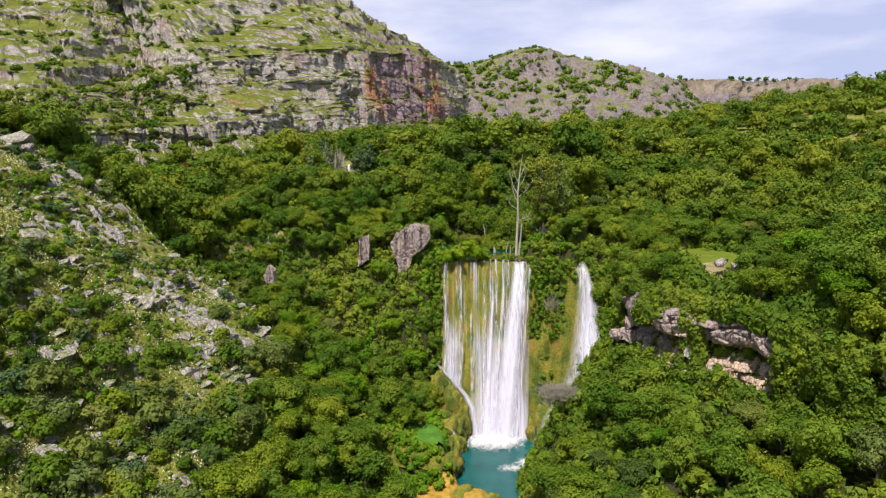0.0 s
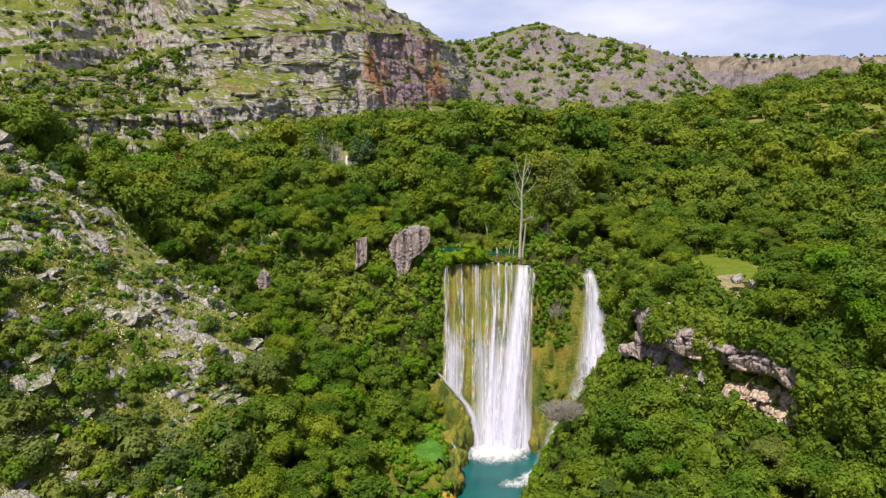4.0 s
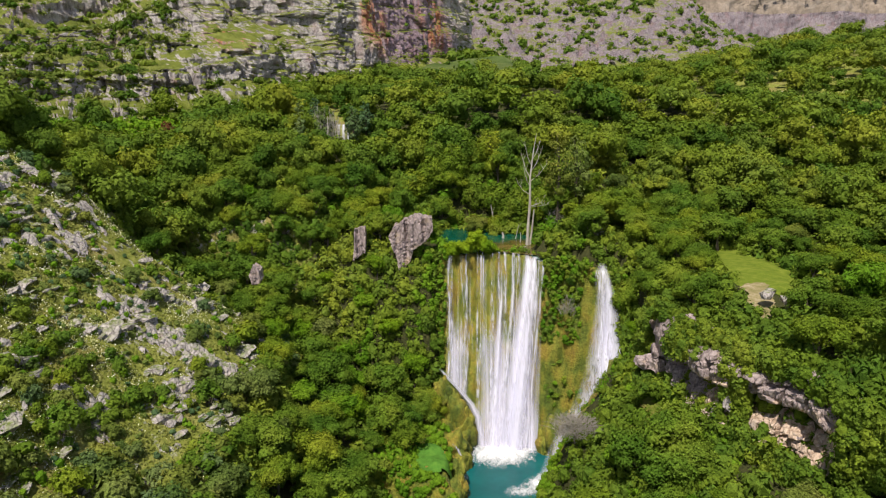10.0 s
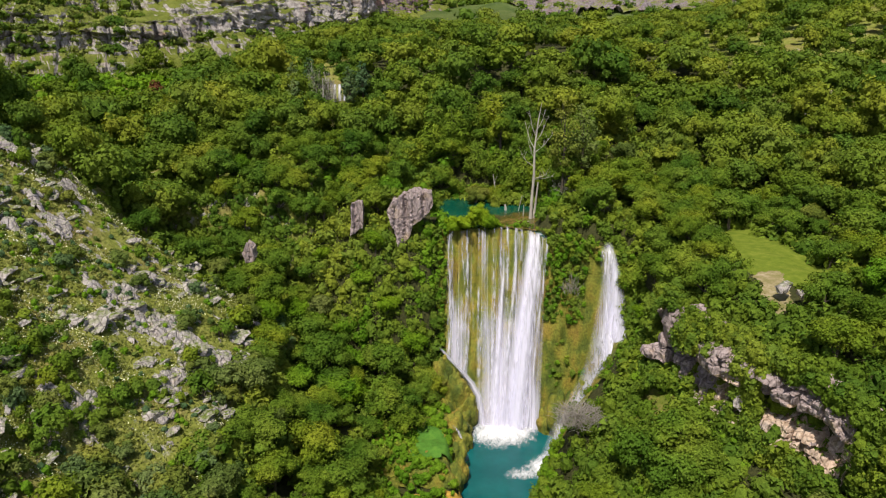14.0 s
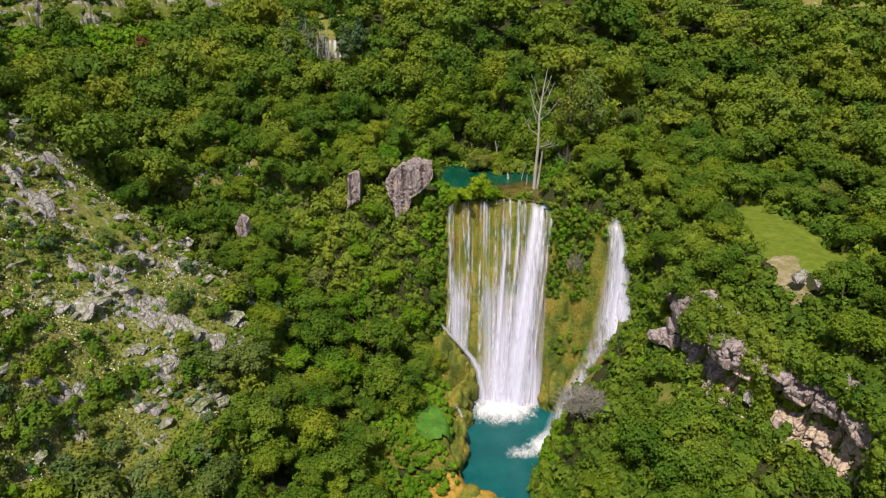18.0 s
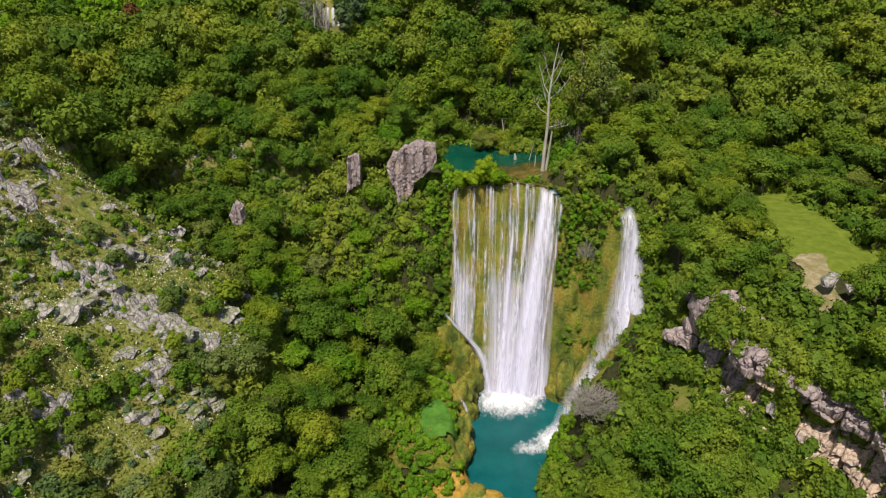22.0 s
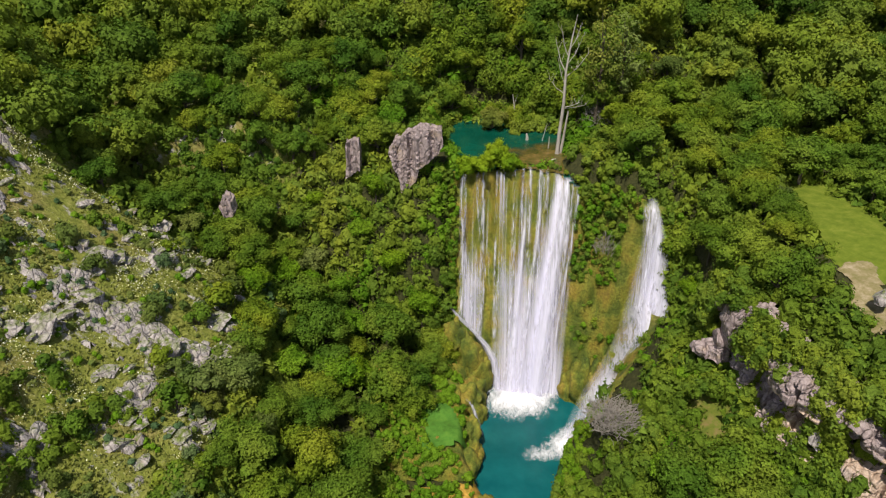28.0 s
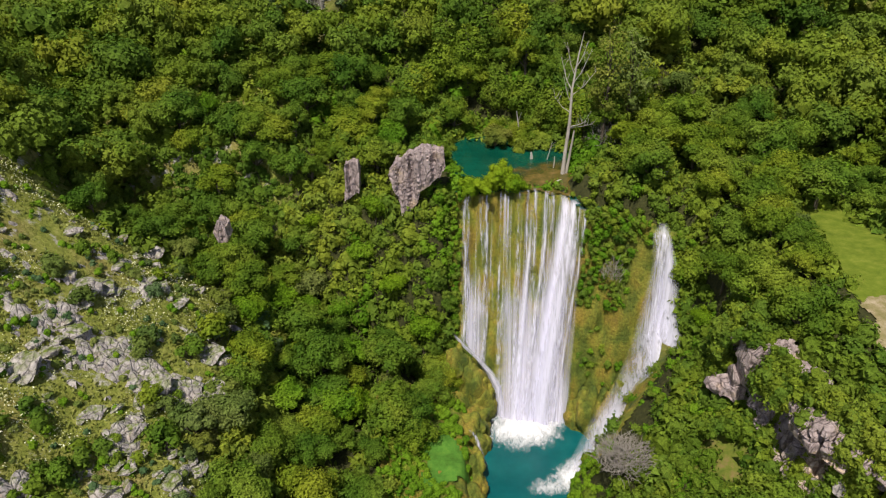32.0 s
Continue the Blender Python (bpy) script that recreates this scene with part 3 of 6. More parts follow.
pool = new("plunge_pool", sheet("plunge_pool", -6, 26, 60, 131, 1.0, 0.0, POOL))
tagged(pool, "turquoise plunge pool below the waterfall", "water", kind="structure")
upper = new("upper_pool", sheet("upper_pool", -7, 27, 133, 174, 0.5, 33.25, POOL_UP, lambda x, y: (y > lip_line(x) + 0.7) & (land(x, y) < 33.6)))
tagged(upper, "dark green river pool above the waterfall", "water", kind="structure")


# ---- rocky hillside with its cliffs ----
HILL_U, HILL_V = 440, 350


def hillside():
    nu, nv = HILL_U, HILL_V
    xs = np.r_[np.linspace(-330, -170, 40), np.linspace(-168, 24, nu - 40)]
    u = np.repeat(xs[:, None], nv, 1)
    v = np.repeat(np.r_[np.linspace(0, 0.055, 8), np.linspace(0.06, 0.5, 104), np.linspace(0.503, 1, nv - 112)][None], nu, 0)
    fy = cliff_foot(u)
    # share of sheer rock: little on the far side, much towards the nose
    sheer = line(u, (-330, 0.12), (-170, 0.2), (-125, 0.45), (-100, 0.75), (-60, 0.9), (-40, 1.0), (10, 1.0))
    wall = line(u, (-330, 20), (-161, 22), (-105, 32), (-60, 42), (-42, 49), (4, 44), (14, 44), (24, 43))
    base = line(u, (-330, 74), (-161, 60), (-105, 60), (-77, 64), (-45, 69), (4, 82), (24, 88))
    # profile: apron, wall with a grassy ledge halfway, terraces
    vw = np.clip((v - 0.06) / 0.44, 0, 1)
    vt = np.clip((v - 0.5) / 0.5, 0, 1)
    tier = step(-150, -125, u) * (1 - step(-62, -46, u))
    at = 0.45 + fbm2(u, u * 0, 34.0, 3, 14) * 0.35
    setback = tier * 12 * step(0, 0.10, vw - at)
    run = -14 + 14 * np.clip(v / 0.06, 0, 1) + vw * (10 + 26 * (1 - sheer) + 12 * tier) + setback + vt * 230
    n1 = fbm2(u, vw * 60 + u * 0.1, 30.0, 4, 11)
    ledge = (vw * 3.2 + n1 * 0.9)
    vw2 = np.clip((np.floor(ledge) + step(0.25, 0.8, ledge - np.floor(ledge)) - n1 * 0.9) / 3.2, 0, 1)
    vw2 = vw2 * 0.75 + vw * 0.25
    z = base - 10 + 10 * np.clip(v / 0.06, 0, 1) + vw2 * wall
    rise = 0.62 * 230 * vt * (1.25 - 0.45 * vt) * line(u, (-330, 0.95), (-80, 1.0), (-45, 1.10), (-10, 1.05), (4, 0.90), (24, 0.66))
    steps = vt * 13 + fbm2(u, vt * 100, 45.0, 4, 5) * 3.4
    st = (np.floor(steps) + step(0.36, 0.76, steps - np.floor(steps))) - steps
    z = z + rise + st * 9.0 * step(0, 0.05, vt) * (1 - 0.6 * step(0.35, 0.8, vt))
    # the way outward from the slope
    dx = np.gradient(fy[:, 0], xs)
    soft = np.hanning(91)
    dx = np.convolve(np.pad(dx, 45, mode="edge"), soft / soft.sum(), "valid")
    out_x, out_y = dx / np.hypot(1, dx), -1.0 / np.hypot(1, dx)
    X = u - out_x[:, None] * run
    Y = fy - out_y[:, None] * run
    # rough rock: buttresses parted by clefts, blocks, strata
    along = np.cumsum(np.r_[0, np.hypot(np.diff(xs), np.diff(fy[:, 0]))])[:, None] + 0 * u
    d = fbm2(along, z * 0.35, 24.0, 3, 21) * 26 * step(0, 0.25, vw) * (1 - 0.8 * step(0.75, 1.0, vw)) * line(along, (0, 0.6), (330, 1.0), (400, 0.55), (900, 0.45))
    cleft = np.exp(-(fbm2(along, z * 0.22, 17.0, 3, 28) / 0.035) ** 2)
    big, rim = blocks(along, z, 13.0, 15.0, 301)
    mids, rim1 = blocks(along, z, 6.5, 4.6, 303)
    small, rim2 = blocks(along, z, 2.6, 2.2, 305)
    rock = big * 2.6 - 1.5 * (1 - step(0, 0.9, rim)) - 2.8 * cleft + mids * 1.2 - 0.9 * (1 - step(0, 0.7, rim1)) + small * 0.5 - 0.5 * (1 - step(0, 0.5, rim2)) + fbm2(along, z * 0.7, 7.0, 4, 22) * 3.0 + fbm2(along, z, 2.0, 2, 26) * 1.4
    nose = step(-44, -34, u) * (1 - step(4, 14, u))
    strata, rim3 = blocks(along, z, 11.0, 3.2, 311)
    bank = strata * 1.3 - 0.8 * (1 - step(0, 0.6, rim3)) + fbm2(along * 0.6, z, 5.0, 3, 29) * 4.0 + big * 1.2
    d = np.where(v < 0.5, d + rock * (1 - 0.45 * nose), d * 0.5 + bank)
    fade = 1.0
    X, Y = X + out_x[:, None] * d * fade, Y + out_y[:, None] * d * fade
    z = z + fbm2(along, run * 2, 5.0, 3, 24) * 1.2 * step(0.5, 0.0, vt) + (fbm2(X, Y, 11.0, 4, 25) * 5 + fbm2(X, Y, 3.0, 2, 27) * 1.6) * step(0.5, 0.56, v)
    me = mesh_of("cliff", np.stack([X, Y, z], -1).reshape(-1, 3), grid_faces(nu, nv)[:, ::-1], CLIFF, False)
    ob = new("rocky_hillside", me)
    return tagged(ob, "grey limestone cliffs with rust-red streaks and grassy ledges", "cliff", kind="structure")


cliff_ob = hillside()


def far_ridge():
    xs, ys = np.arange(-60, 460, 3.2), np.arange(640, 812, 2.6)
    X, Y = np.meshgrid(xs, ys, indexing="ij")
    Z = land(X, Y)
    lump = fbm2(X, Y, 40.0, 5, 41)
    crag = np.abs(fbm2(X, Y * 0.7, 22.0, 4, 42))
    Z = Z + 0.5 + lump * 22 + np.where(crag > 0.07, 0, 1) * 3 - crag * 26 + fbm2(X, Y, 7.0, 3, 43) * 9
    Z = np.maximum(Z + 3, land(X, Y) + 0.6 + fbm2(X, Y, 5.0, 3, 44) * 5 + 2)
    me = mesh_of("far_ridge", np.stack([X, Y, Z], -1).reshape(-1, 3), grid_faces(len(xs), len(ys)), RIDGE, False)
    return tagged(new("far_ridge", me), "distant grey limestone ridge dotted with scrub", "hill", kind="structure"), X, Y, Z


ridge_ob, RX, RY, RZ = far_ridge()


def far_scarp():
    """The edge of the high plain: a grey cliff under an ochre band."""
    xs = np.arange(300, 1500, 6.0)
    v = np.linspace(0, 1, 40)
    U, V = np.meshgrid(xs, v, indexing="ij")
    Z = 84 + 139 * V + fbm2(U, V * 60, 60, 4, 51) * 10
    Y = 1330 - 30 * (1 - V) + fbm2(U, V * 80, 40, 5, 52) * 46 + V * 14
    f = grid_faces(len(xs), 40)
    me = mesh_of("far_scarp", np.stack([U, Y, Z], -1).reshape(-1, 3), f, RIDGE, False)
    me.materials.append(SCARP)
    top = (f % 40).min(1) >= 31
    me.polygons.foreach_set("material_index", top.astype(np.int32))
    return tagged(new("far_scarp", me), "far grey scarp with an ochre band along its top", "cliff", kind="structure")


far_scarp()


def land_grid(x, y):
    """Height of the ground's mesh."""
    i = np.clip(np.searchsorted(gx, x) - 1, 0, len(gx) - 2)
    j = np.clip(np.searchsorted(gy, y) - 1, 0, len(gy) - 2)
    a, b = (x - gx[i]) / (gx[i + 1] - gx[i]), (y - gy[j]) / (gy[j + 1] - gy[j])
    return (GZ[i, j] * (1 - a) + GZ[i + 1, j] * a) * (1 - b) + (GZ[i, j + 1] * (1 - a) + GZ[i + 1, j + 1] * a) * b


def overlay(name, x0, x1, y0, y1, d, keep, material, label, lift=0.12, rough=0.0, seed=1, category="ground"):
    """A skin of another ground on the land, where keep holds."""
    xs, ys = np.arange(x0, x1 + d, d), np.arange(y0, y1 + d, d)
    X, Y = np.meshgrid(xs, ys, indexing="ij")
    Z = land_grid(X, Y) + lift + rough * fbm2(X, Y, 2.2, 4, seed) * 2
    f = grid_faces(len(xs), len(ys))
    f = f[keep(X.ravel(), Y.ravel())[f].all(1)]
    ob = new(name, mesh_of(name, np.stack([X, Y, Z], -1).reshape(-1, 3), f, material, True))
    return tagged(ob, label, category, kind="structure")


def wob(x, y, seed, amp):
    return fbm2(x, y, 5.0, 4, seed) * amp


overlay("meadow", 34, 56, 90, 132, 0.25, lambda x, y: np.hypot((x - 47) / 7, (y - 113) / 15) + wob(x, y, 70, 0.5) < 1, MEADOW, "bright short-grass clearing on the bench", 0.10)
overlay("bare_earth", 34, 48, 88, 108, 0.2, lambda x, y: np.hypot((x - 41.4 - (y - 99) * 0.10) / 2.4, (y - 99) / 6.5) + wob(x, y, 71, 1.6) < 1, BARE, "pale bare earth path at the edge of the clearing", 0.16)
overlay("gully_soil", 24, 31, 92, 104, 0.4, lambda x, y: np.hypot((x - 27.6) / 3.0, (y - 98.5) / 5.4) < 1, GULLY, "bare yellowish soil in the gully under the scarp", 0.4, 0.3, 82)
overlay("tufa_shelf", -13, 4, 90, 124, 0.4, lambda x, y: (land(x, y) < 9) & (land(x, y) > 0.2) & ((y > 104.4) | (land(x, y) > 2.6)), TUFA, "mossy ochre tufa shelf beside the pool", 0.75, 0.8, 73)
overlay("tufa_bar", -10, 8, 90, 105.5, 0.4, lambda x, y: (land(x, y) < 3) & (y < 104.8), TUFA_ORANGE, "orange tufa barrier at the pool's outlet", 0.3, 0.35, 74)
overlay("wet_moss", -7, 1.5, 105, 117, 0.4, lambda x, y: np.hypot((x + 2.4) / 3.0, (y - 110.5) / 4.6) + wob(x, y, 75, 3.4) < 1, REED, "bright green wet moss on the tufa shelf", 1.15, 0.7, 79)
overlay("shore_moss", 10, 18, 92, 110, 0.4, lambda x, y: (land(x, y) > -0.3) & (land(x, y) < 3.4 + wob(x, y, 77, 3.0)), REED, "bright green wet moss along the pool's bank", 0.5, 0.5, 83)
shoal = new("amber_shallows", sheet("amber_shallows", 4, 24, 137, 154, 0.5, 33.31, SHALLOW, lambda x, y: (np.hypot((x - 14) / 11.5, (y - 143) / 10.5) + wob(x, y, 76, 0.7) < 1) & (y > lip_line(x) + 0.1)))
tagged(shoal, "amber shallow water over tufa above the falls", "water", kind="structure")


def by_side_fall(x, y):
    d = np.full(x.shape, 99.0)
    for a, b in (((27, 125), (27, 121.5)), ((27, 121.5), (25, 119)), ((25, 119), (21, 116.5)), ((21, 116.5), (18, 113))):
        ax, ay, bx, by = *a, *b
        t = np.clip(((x - ax) * (bx - ax) + (y - ay) * (by - ay)) / ((bx - ax) ** 2 + (by - ay) ** 2), 0, 1)
        d = np.minimum(d, np.hypot(x - ax - t * (bx - ax), y - ay - t * (by - ay)))
    return d


overlay("tufa_ravine", 14, 33, 108, 128, 0.4, lambda x, y: by_side_fall(x, y) + wob(x, y, 80, 2.0) < 4.2, TUFA, "mossy yellow tufa of the side waterfall's ravine", 0.4, 0.4, 81)


# ---- trees ----
def crown_leaves(rng, lobes, count, size, up_bias=0.25):
    """Leaf sprays on the shells of round lobes: (n, 4, 3) kite corners."""
    weights = np.array([l[3] ** 2 for l in lobes])
    pick = rng.choice(len(lobes), count, p=weights / weights.sum())
    c = np.array([l[:3] for l in lobes])[pick]
    r = np.array([l[3] for l in lobes])[pick]
    d = rng.normal(size=(count, 3))
    d[:, 2] += up_bias
    d /= np.linalg.norm(d, axis=1)[:, None]
    place = c + d * (r * rng.uniform(0.72, 1.1, count))[:, None] * (1, 1, 0.85)
    core = np.average(np.array([l[:3] for l in lobes]), axis=0, weights=weights)
    whole = place - core
    whole /= np.linalg.norm(whole, axis=1)[:, None] + 1e-6
    nrm = d * 0.85 + whole * 0.35 + rng.normal(size=(count, 3)) * 0.33 + (0, 0, 0.22)
    nrm /= np.linalg.norm(nrm, axis=1)[:, None]
    side = np.cross(nrm, rng.normal(size=(count, 3)))
    side /= np.linalg.norm(side, axis=1)[:, None]
    fore = np.cross(nrm, side)
    s = (size * rng.uniform(0.6, 1.35, count))[:, None]
    return np.stack([place - fore * s, place + side * s * 0.62, place + fore * s * 1.1, place - side * s * 0.62], 1)


GOLD = (1 + 5 ** 0.5) / 2
ICO_V = np.array([(-1, GOLD, 0), (1, GOLD, 0), (-1, -GOLD, 0), (1, -GOLD, 0), (0, -1, GOLD), (0, 1, GOLD), (0, -1, -GOLD), (0, 1, -GOLD), (GOLD, 0, -1), (GOLD, 0, 1), (-GOLD, 0, -1), (-GOLD, 0, 1)]) / np.hypot(1, GOLD)
ICO_F = np.array([(a, b, c) for a in range(12) for b in range(a + 1, 12) for c in range(b + 1, 12) if max(np.linalg.norm(ICO_V[a] - ICO_V[b]), np.linalg.norm(ICO_V[b] - ICO_V[c]), np.linalg.norm(ICO_V[a] - ICO_V[c])) < 1.2])
for k, (a, b, c) in enumerate(ICO_F):
    if np.dot(np.cross(ICO_V[b] - ICO_V[a], ICO_V[c] - ICO_V[a]), ICO_V[a]) < 0:
        ICO_F[k] = (a, c, b)


def crown_tris(rng, lobes, count, size, up_bias=0.25, kite=True, core=0.74, cores=7):
    """Leaf sprays round shaded cores, as (vertices, triangles)."""
    q = crown_leaves(rng, lobes, count, size, up_bias)
    if kite:
        v = q.reshape(-1, 3)
        b = np.arange(count)[:, None] * 4
        f = np.concatenate([b + (0, 1, 2), b + (0, 2, 3)])
    else:
        v = q[:, [0, 1, 3]].reshape(-1, 3)
        f = np.arange(count * 3).reshape(-1, 3)
    vs, fs, n, leaves = [v], [f], len(v), len(f)
    for x, y, z, r in lobes[:cores]:
        vs.append(ICO_V * r * core * (1, 1, 0.85) * rng.uniform(0.85, 1.1, (12, 1)) + (x, y, z))
        fs.append(ICO_F + n)
        n += 12
    f = np.concatenate(fs)
    return np.concatenate(vs), f, (np.arange(len(f)) >= leaves).astype(np.int32)


def foliage(name, crown, leaf, tone=None):
    uv = None if tone is None else np.stack([tone, tone], 1)
    me = mesh_of(name, crown[0], crown[1], leaf, False, uv)
    me.materials.append(INNER[leaf.name])
    me.polygons.foreach_set("material_index", crown[2])
    return me


BOUGHS = 11


def tree_lobes(rng, radius, height):
    """Boughs of a broad crown, then the leaf clumps that each bough carries."""
    boughs, clumps = [(0, 0, height * 0.62, radius * 0.55)], []
    for k in range(BOUGHS - 1):
        a, q = k * 2.4 + rng.uniform(-0.5, 0.5), math.sqrt(rng.uniform(0.12, 1.0)) * 0.70
        zz = height * (0.40 + rng.uniform(0.0, 0.46) * (1 - 0.5 * q))
        boughs.append((math.cos(a) * radius * q, math.sin(a) * radius * q, zz, radius * rng.uniform(0.26, 0.42)))
    for x, y, z, r in boughs:
        for _ in range(4):
            d = rng.normal(size=3)
            d[2] = abs(d[2]) * 0.9
            d /= np.linalg.norm(d)
            clumps.append((x + d[0] * r * 0.8, y + d[1] * r * 0.8, z + d[2] * r * 0.7, r * rng.uniform(0.36, 0.55)))
    return boughs + clumps


def limb(points, radii, sides=6):
    """A tapered tube through points."""
    verts, faces = [], []
    pts = [Vector(p) for p in points]
    for k, p in enumerate(pts):
        way = (pts[min(k + 1, len(pts) - 1)] - pts[max(k - 1, 0)]).normalized()
        a = way.orthogonal().normalized()
        b = way.cross(a)
        for q in range(sides):
            t = 2 * math.pi * q / sides
            verts.append(p + (a * math.cos(t) + b * math.sin(t)) * radii[k])
    for k in range(len(pts) - 1):
        for q in range(sides):
            n = (q + 1) % sides
            faces.append((k * sides + q, k * sides + n, (k + 1) * sides + n, (k + 1) * sides + q))
    return np.array(verts), np.array(faces)


def joined_limbs(limbs):
    vs, fs, n = [], [], 0
    for v, f in limbs:
        vs.append(v)
        fs.append(f + n)
        n += len(v)
    return np.concatenate(vs), np.concatenate(fs)


def trunk_mesh(rng, radius, height, lobes):
    limbs = [limb([(0, 0, -1.2), (rng.uniform(-0.2, 0.2), rng.uniform(-0.2, 0.2), height * 0.35), (0, 0, height * 0.7)], [0.22, 0.16, 0.05])]
    for l in lobes[1:6]:
        limbs.append(limb([(0, 0, height * 0.25), (l[0] * 0.5, l[1] * 0.5, l[2] * 0.75), (l[0], l[1], l[2])], [0.10, 0.07, 0.02], 5))
    v, f = joined_limbs(limbs)
    return mesh_of("trunk", v, f, BARK, True)


def tree_kind(seed, radius, height, count, size, leaf):
    rng = np.random.RandomState(seed)
    lobes = tree_lobes(rng, radius, height)
    crown = foliage("crown", crown_tris(rng, lobes, count, size, kite=False, core=0.66, cores=BOUGHS), leaf)
    return trunk_mesh(rng, radius, height, lobes), crown


def plant_tree(trunk, crown, m, label, category="tree", group=""):
    base = empty("tree" if category == "tree" else "shrub")
    base.matrix_world = m
    child("trunk", trunk, base)
    child("crown", crown, base)
    return tagged(base, label, category, group)


def in_meadow(x, y):
    return (np.hypot((x - 46) / 5.2, (y - 112) / 13.5) < 1) | (np.hypot((x - 41) / 4.0, (y - 98) / 6.5) < 1)


def forest_share(x, y):
    """How thickly trees stand, 0 to 1."""
    h = land(x, y)
    d = np.ones_like(x)
    d *= ~((h < 0.6) & (y < 130))
    d *= ~in_meadow(x, y)
    d *= ~((h < 33.7) & (y > 134) & (y < 157) & (x > -8) & (x < 28)) & (np.hypot((x - 7) / 8.5, (y - 147) / 9.0) > 1)
    d *= (np.hypot((x - 1.5) / 4.2, (y - 153) / 6.5) > 1) & (np.hypot((x - 13) / 7.0, (y - 143.5) / 7.5) > 1)
    for px, py in ((87, 215), (88.5, 181.5), (99, 176), (125, 199.5)):
        d *= np.hypot(x - px, (y - py) * 0.7) > 3.2
    d *= ~((np.abs(x + 27.5 + 0.12 * (y - 195)) < 3.4) & (y > 182) & (y < 203.5))
    d *= np.hypot((x - 27.9) / 1.7, (y - 98.2) / 3.4) + wob(x, y, 72, 1.6) > 1                 # the bare gully
    fall_zone = (x > -1) & (x < 19) & (y > 120) & (y < 148)
    fall2 = (x > 23) & (x < 29.0) & (y > 117) & (y < 128)
    tufa = (x > -6) & (x < 8) & (y < 121) & (h < 9)
    left_rock = (x < -28 - 0.1 * (y - 105)) & (x > -160) & (y < 119 - 0.16 * (x + 30) + 2)
    d = np.where(fall_zone | fall2 | tufa, 0, d)
    d = np.where(left_rock, 0.0, d)
    up_cliff = y > cliff_foot(x) - 4
    d = np.where(up_cliff, 0.0, d)
    rocky_left = step(-48, -92, x) * step(165, 215, y)
    d = d * (1 - 0.78 * rocky_left) * (1 - 0.35 * step(74, 96, x) * step(250, 220, y))
    return d


# places kept in the camera's view by clearing plants before them: x, y, z
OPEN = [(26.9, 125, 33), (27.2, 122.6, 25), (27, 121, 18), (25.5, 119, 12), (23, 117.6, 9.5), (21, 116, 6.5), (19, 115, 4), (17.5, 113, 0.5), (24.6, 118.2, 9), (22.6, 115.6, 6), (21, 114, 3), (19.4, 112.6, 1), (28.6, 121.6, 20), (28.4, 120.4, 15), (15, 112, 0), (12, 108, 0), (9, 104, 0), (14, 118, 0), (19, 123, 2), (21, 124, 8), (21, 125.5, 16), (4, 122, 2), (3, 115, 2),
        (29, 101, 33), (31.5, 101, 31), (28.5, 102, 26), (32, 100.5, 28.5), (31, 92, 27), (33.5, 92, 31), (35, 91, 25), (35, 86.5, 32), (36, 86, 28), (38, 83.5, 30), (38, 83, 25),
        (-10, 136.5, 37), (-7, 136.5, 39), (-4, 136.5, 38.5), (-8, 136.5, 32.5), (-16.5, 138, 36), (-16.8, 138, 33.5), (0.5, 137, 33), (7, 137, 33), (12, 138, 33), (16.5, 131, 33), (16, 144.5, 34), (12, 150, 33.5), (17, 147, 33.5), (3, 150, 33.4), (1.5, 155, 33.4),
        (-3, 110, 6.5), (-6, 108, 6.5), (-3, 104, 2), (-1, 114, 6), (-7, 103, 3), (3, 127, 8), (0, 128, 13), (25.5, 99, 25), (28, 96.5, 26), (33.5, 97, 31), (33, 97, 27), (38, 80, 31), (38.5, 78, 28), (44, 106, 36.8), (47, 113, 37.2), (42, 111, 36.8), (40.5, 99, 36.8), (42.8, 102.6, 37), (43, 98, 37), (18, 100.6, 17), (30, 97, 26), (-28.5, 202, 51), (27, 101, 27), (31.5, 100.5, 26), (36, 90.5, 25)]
# spots near the camera's path, from which the open places are seen
CAMERA_SPOTS = ((0, 12, 60), (-1, 30, 76), (-2.4, 47, 79.5))


def blocks_camera_view(x, y, z, reach):
    """True where a crown at the place would hide an open place from the camera."""
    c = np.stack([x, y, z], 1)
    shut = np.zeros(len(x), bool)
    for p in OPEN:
        for m in CAMERA_SPOTS:
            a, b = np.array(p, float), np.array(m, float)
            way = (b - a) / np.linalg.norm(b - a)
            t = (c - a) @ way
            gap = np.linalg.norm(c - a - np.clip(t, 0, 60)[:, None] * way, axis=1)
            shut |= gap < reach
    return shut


rng = np.random.RandomState(7)
spots = []
for x0, x1, y0, y1, d in ((-36, 40, 60, 150, 4.3), (40, 110, 60, 150, 5.0), (-120, -36, 118, 150, 5.0), (-150, 175, 150, 205, 5.7), (-190, 235, 205, 345, 6.8)):
    xs, ys = np.meshgrid(np.arange(x0, x1, d), np.arange(y0, y1, d), indexing="ij")
    xs = (xs + rng.uniform(-0.45, 0.45, xs.shape) * d).ravel()
    ys = (ys + rng.uniform(-0.45, 0.45, ys.shape) * d).ravel()
    ok = (rng.rand(len(xs)) < forest_share(xs, ys)) & (np.abs(xs) < 0.72 * ys + 9)
    ok[ok] &= ~blocks_camera_view(xs[ok], ys[ok], land(xs[ok], ys[ok]) + 4.0, 3.2)
    spots.append(np.stack([xs[ok], ys[ok], np.full(ok.sum(), d)], 1))
spots = np.concatenate(spots)
spot_z = land(spots[:, 0], spots[:, 1])
near = np.argsort(np.hypot(spots[:, 0] - 4, (spots[:, 1] - 108) * 0.9))
NEAR_COUNT = 300

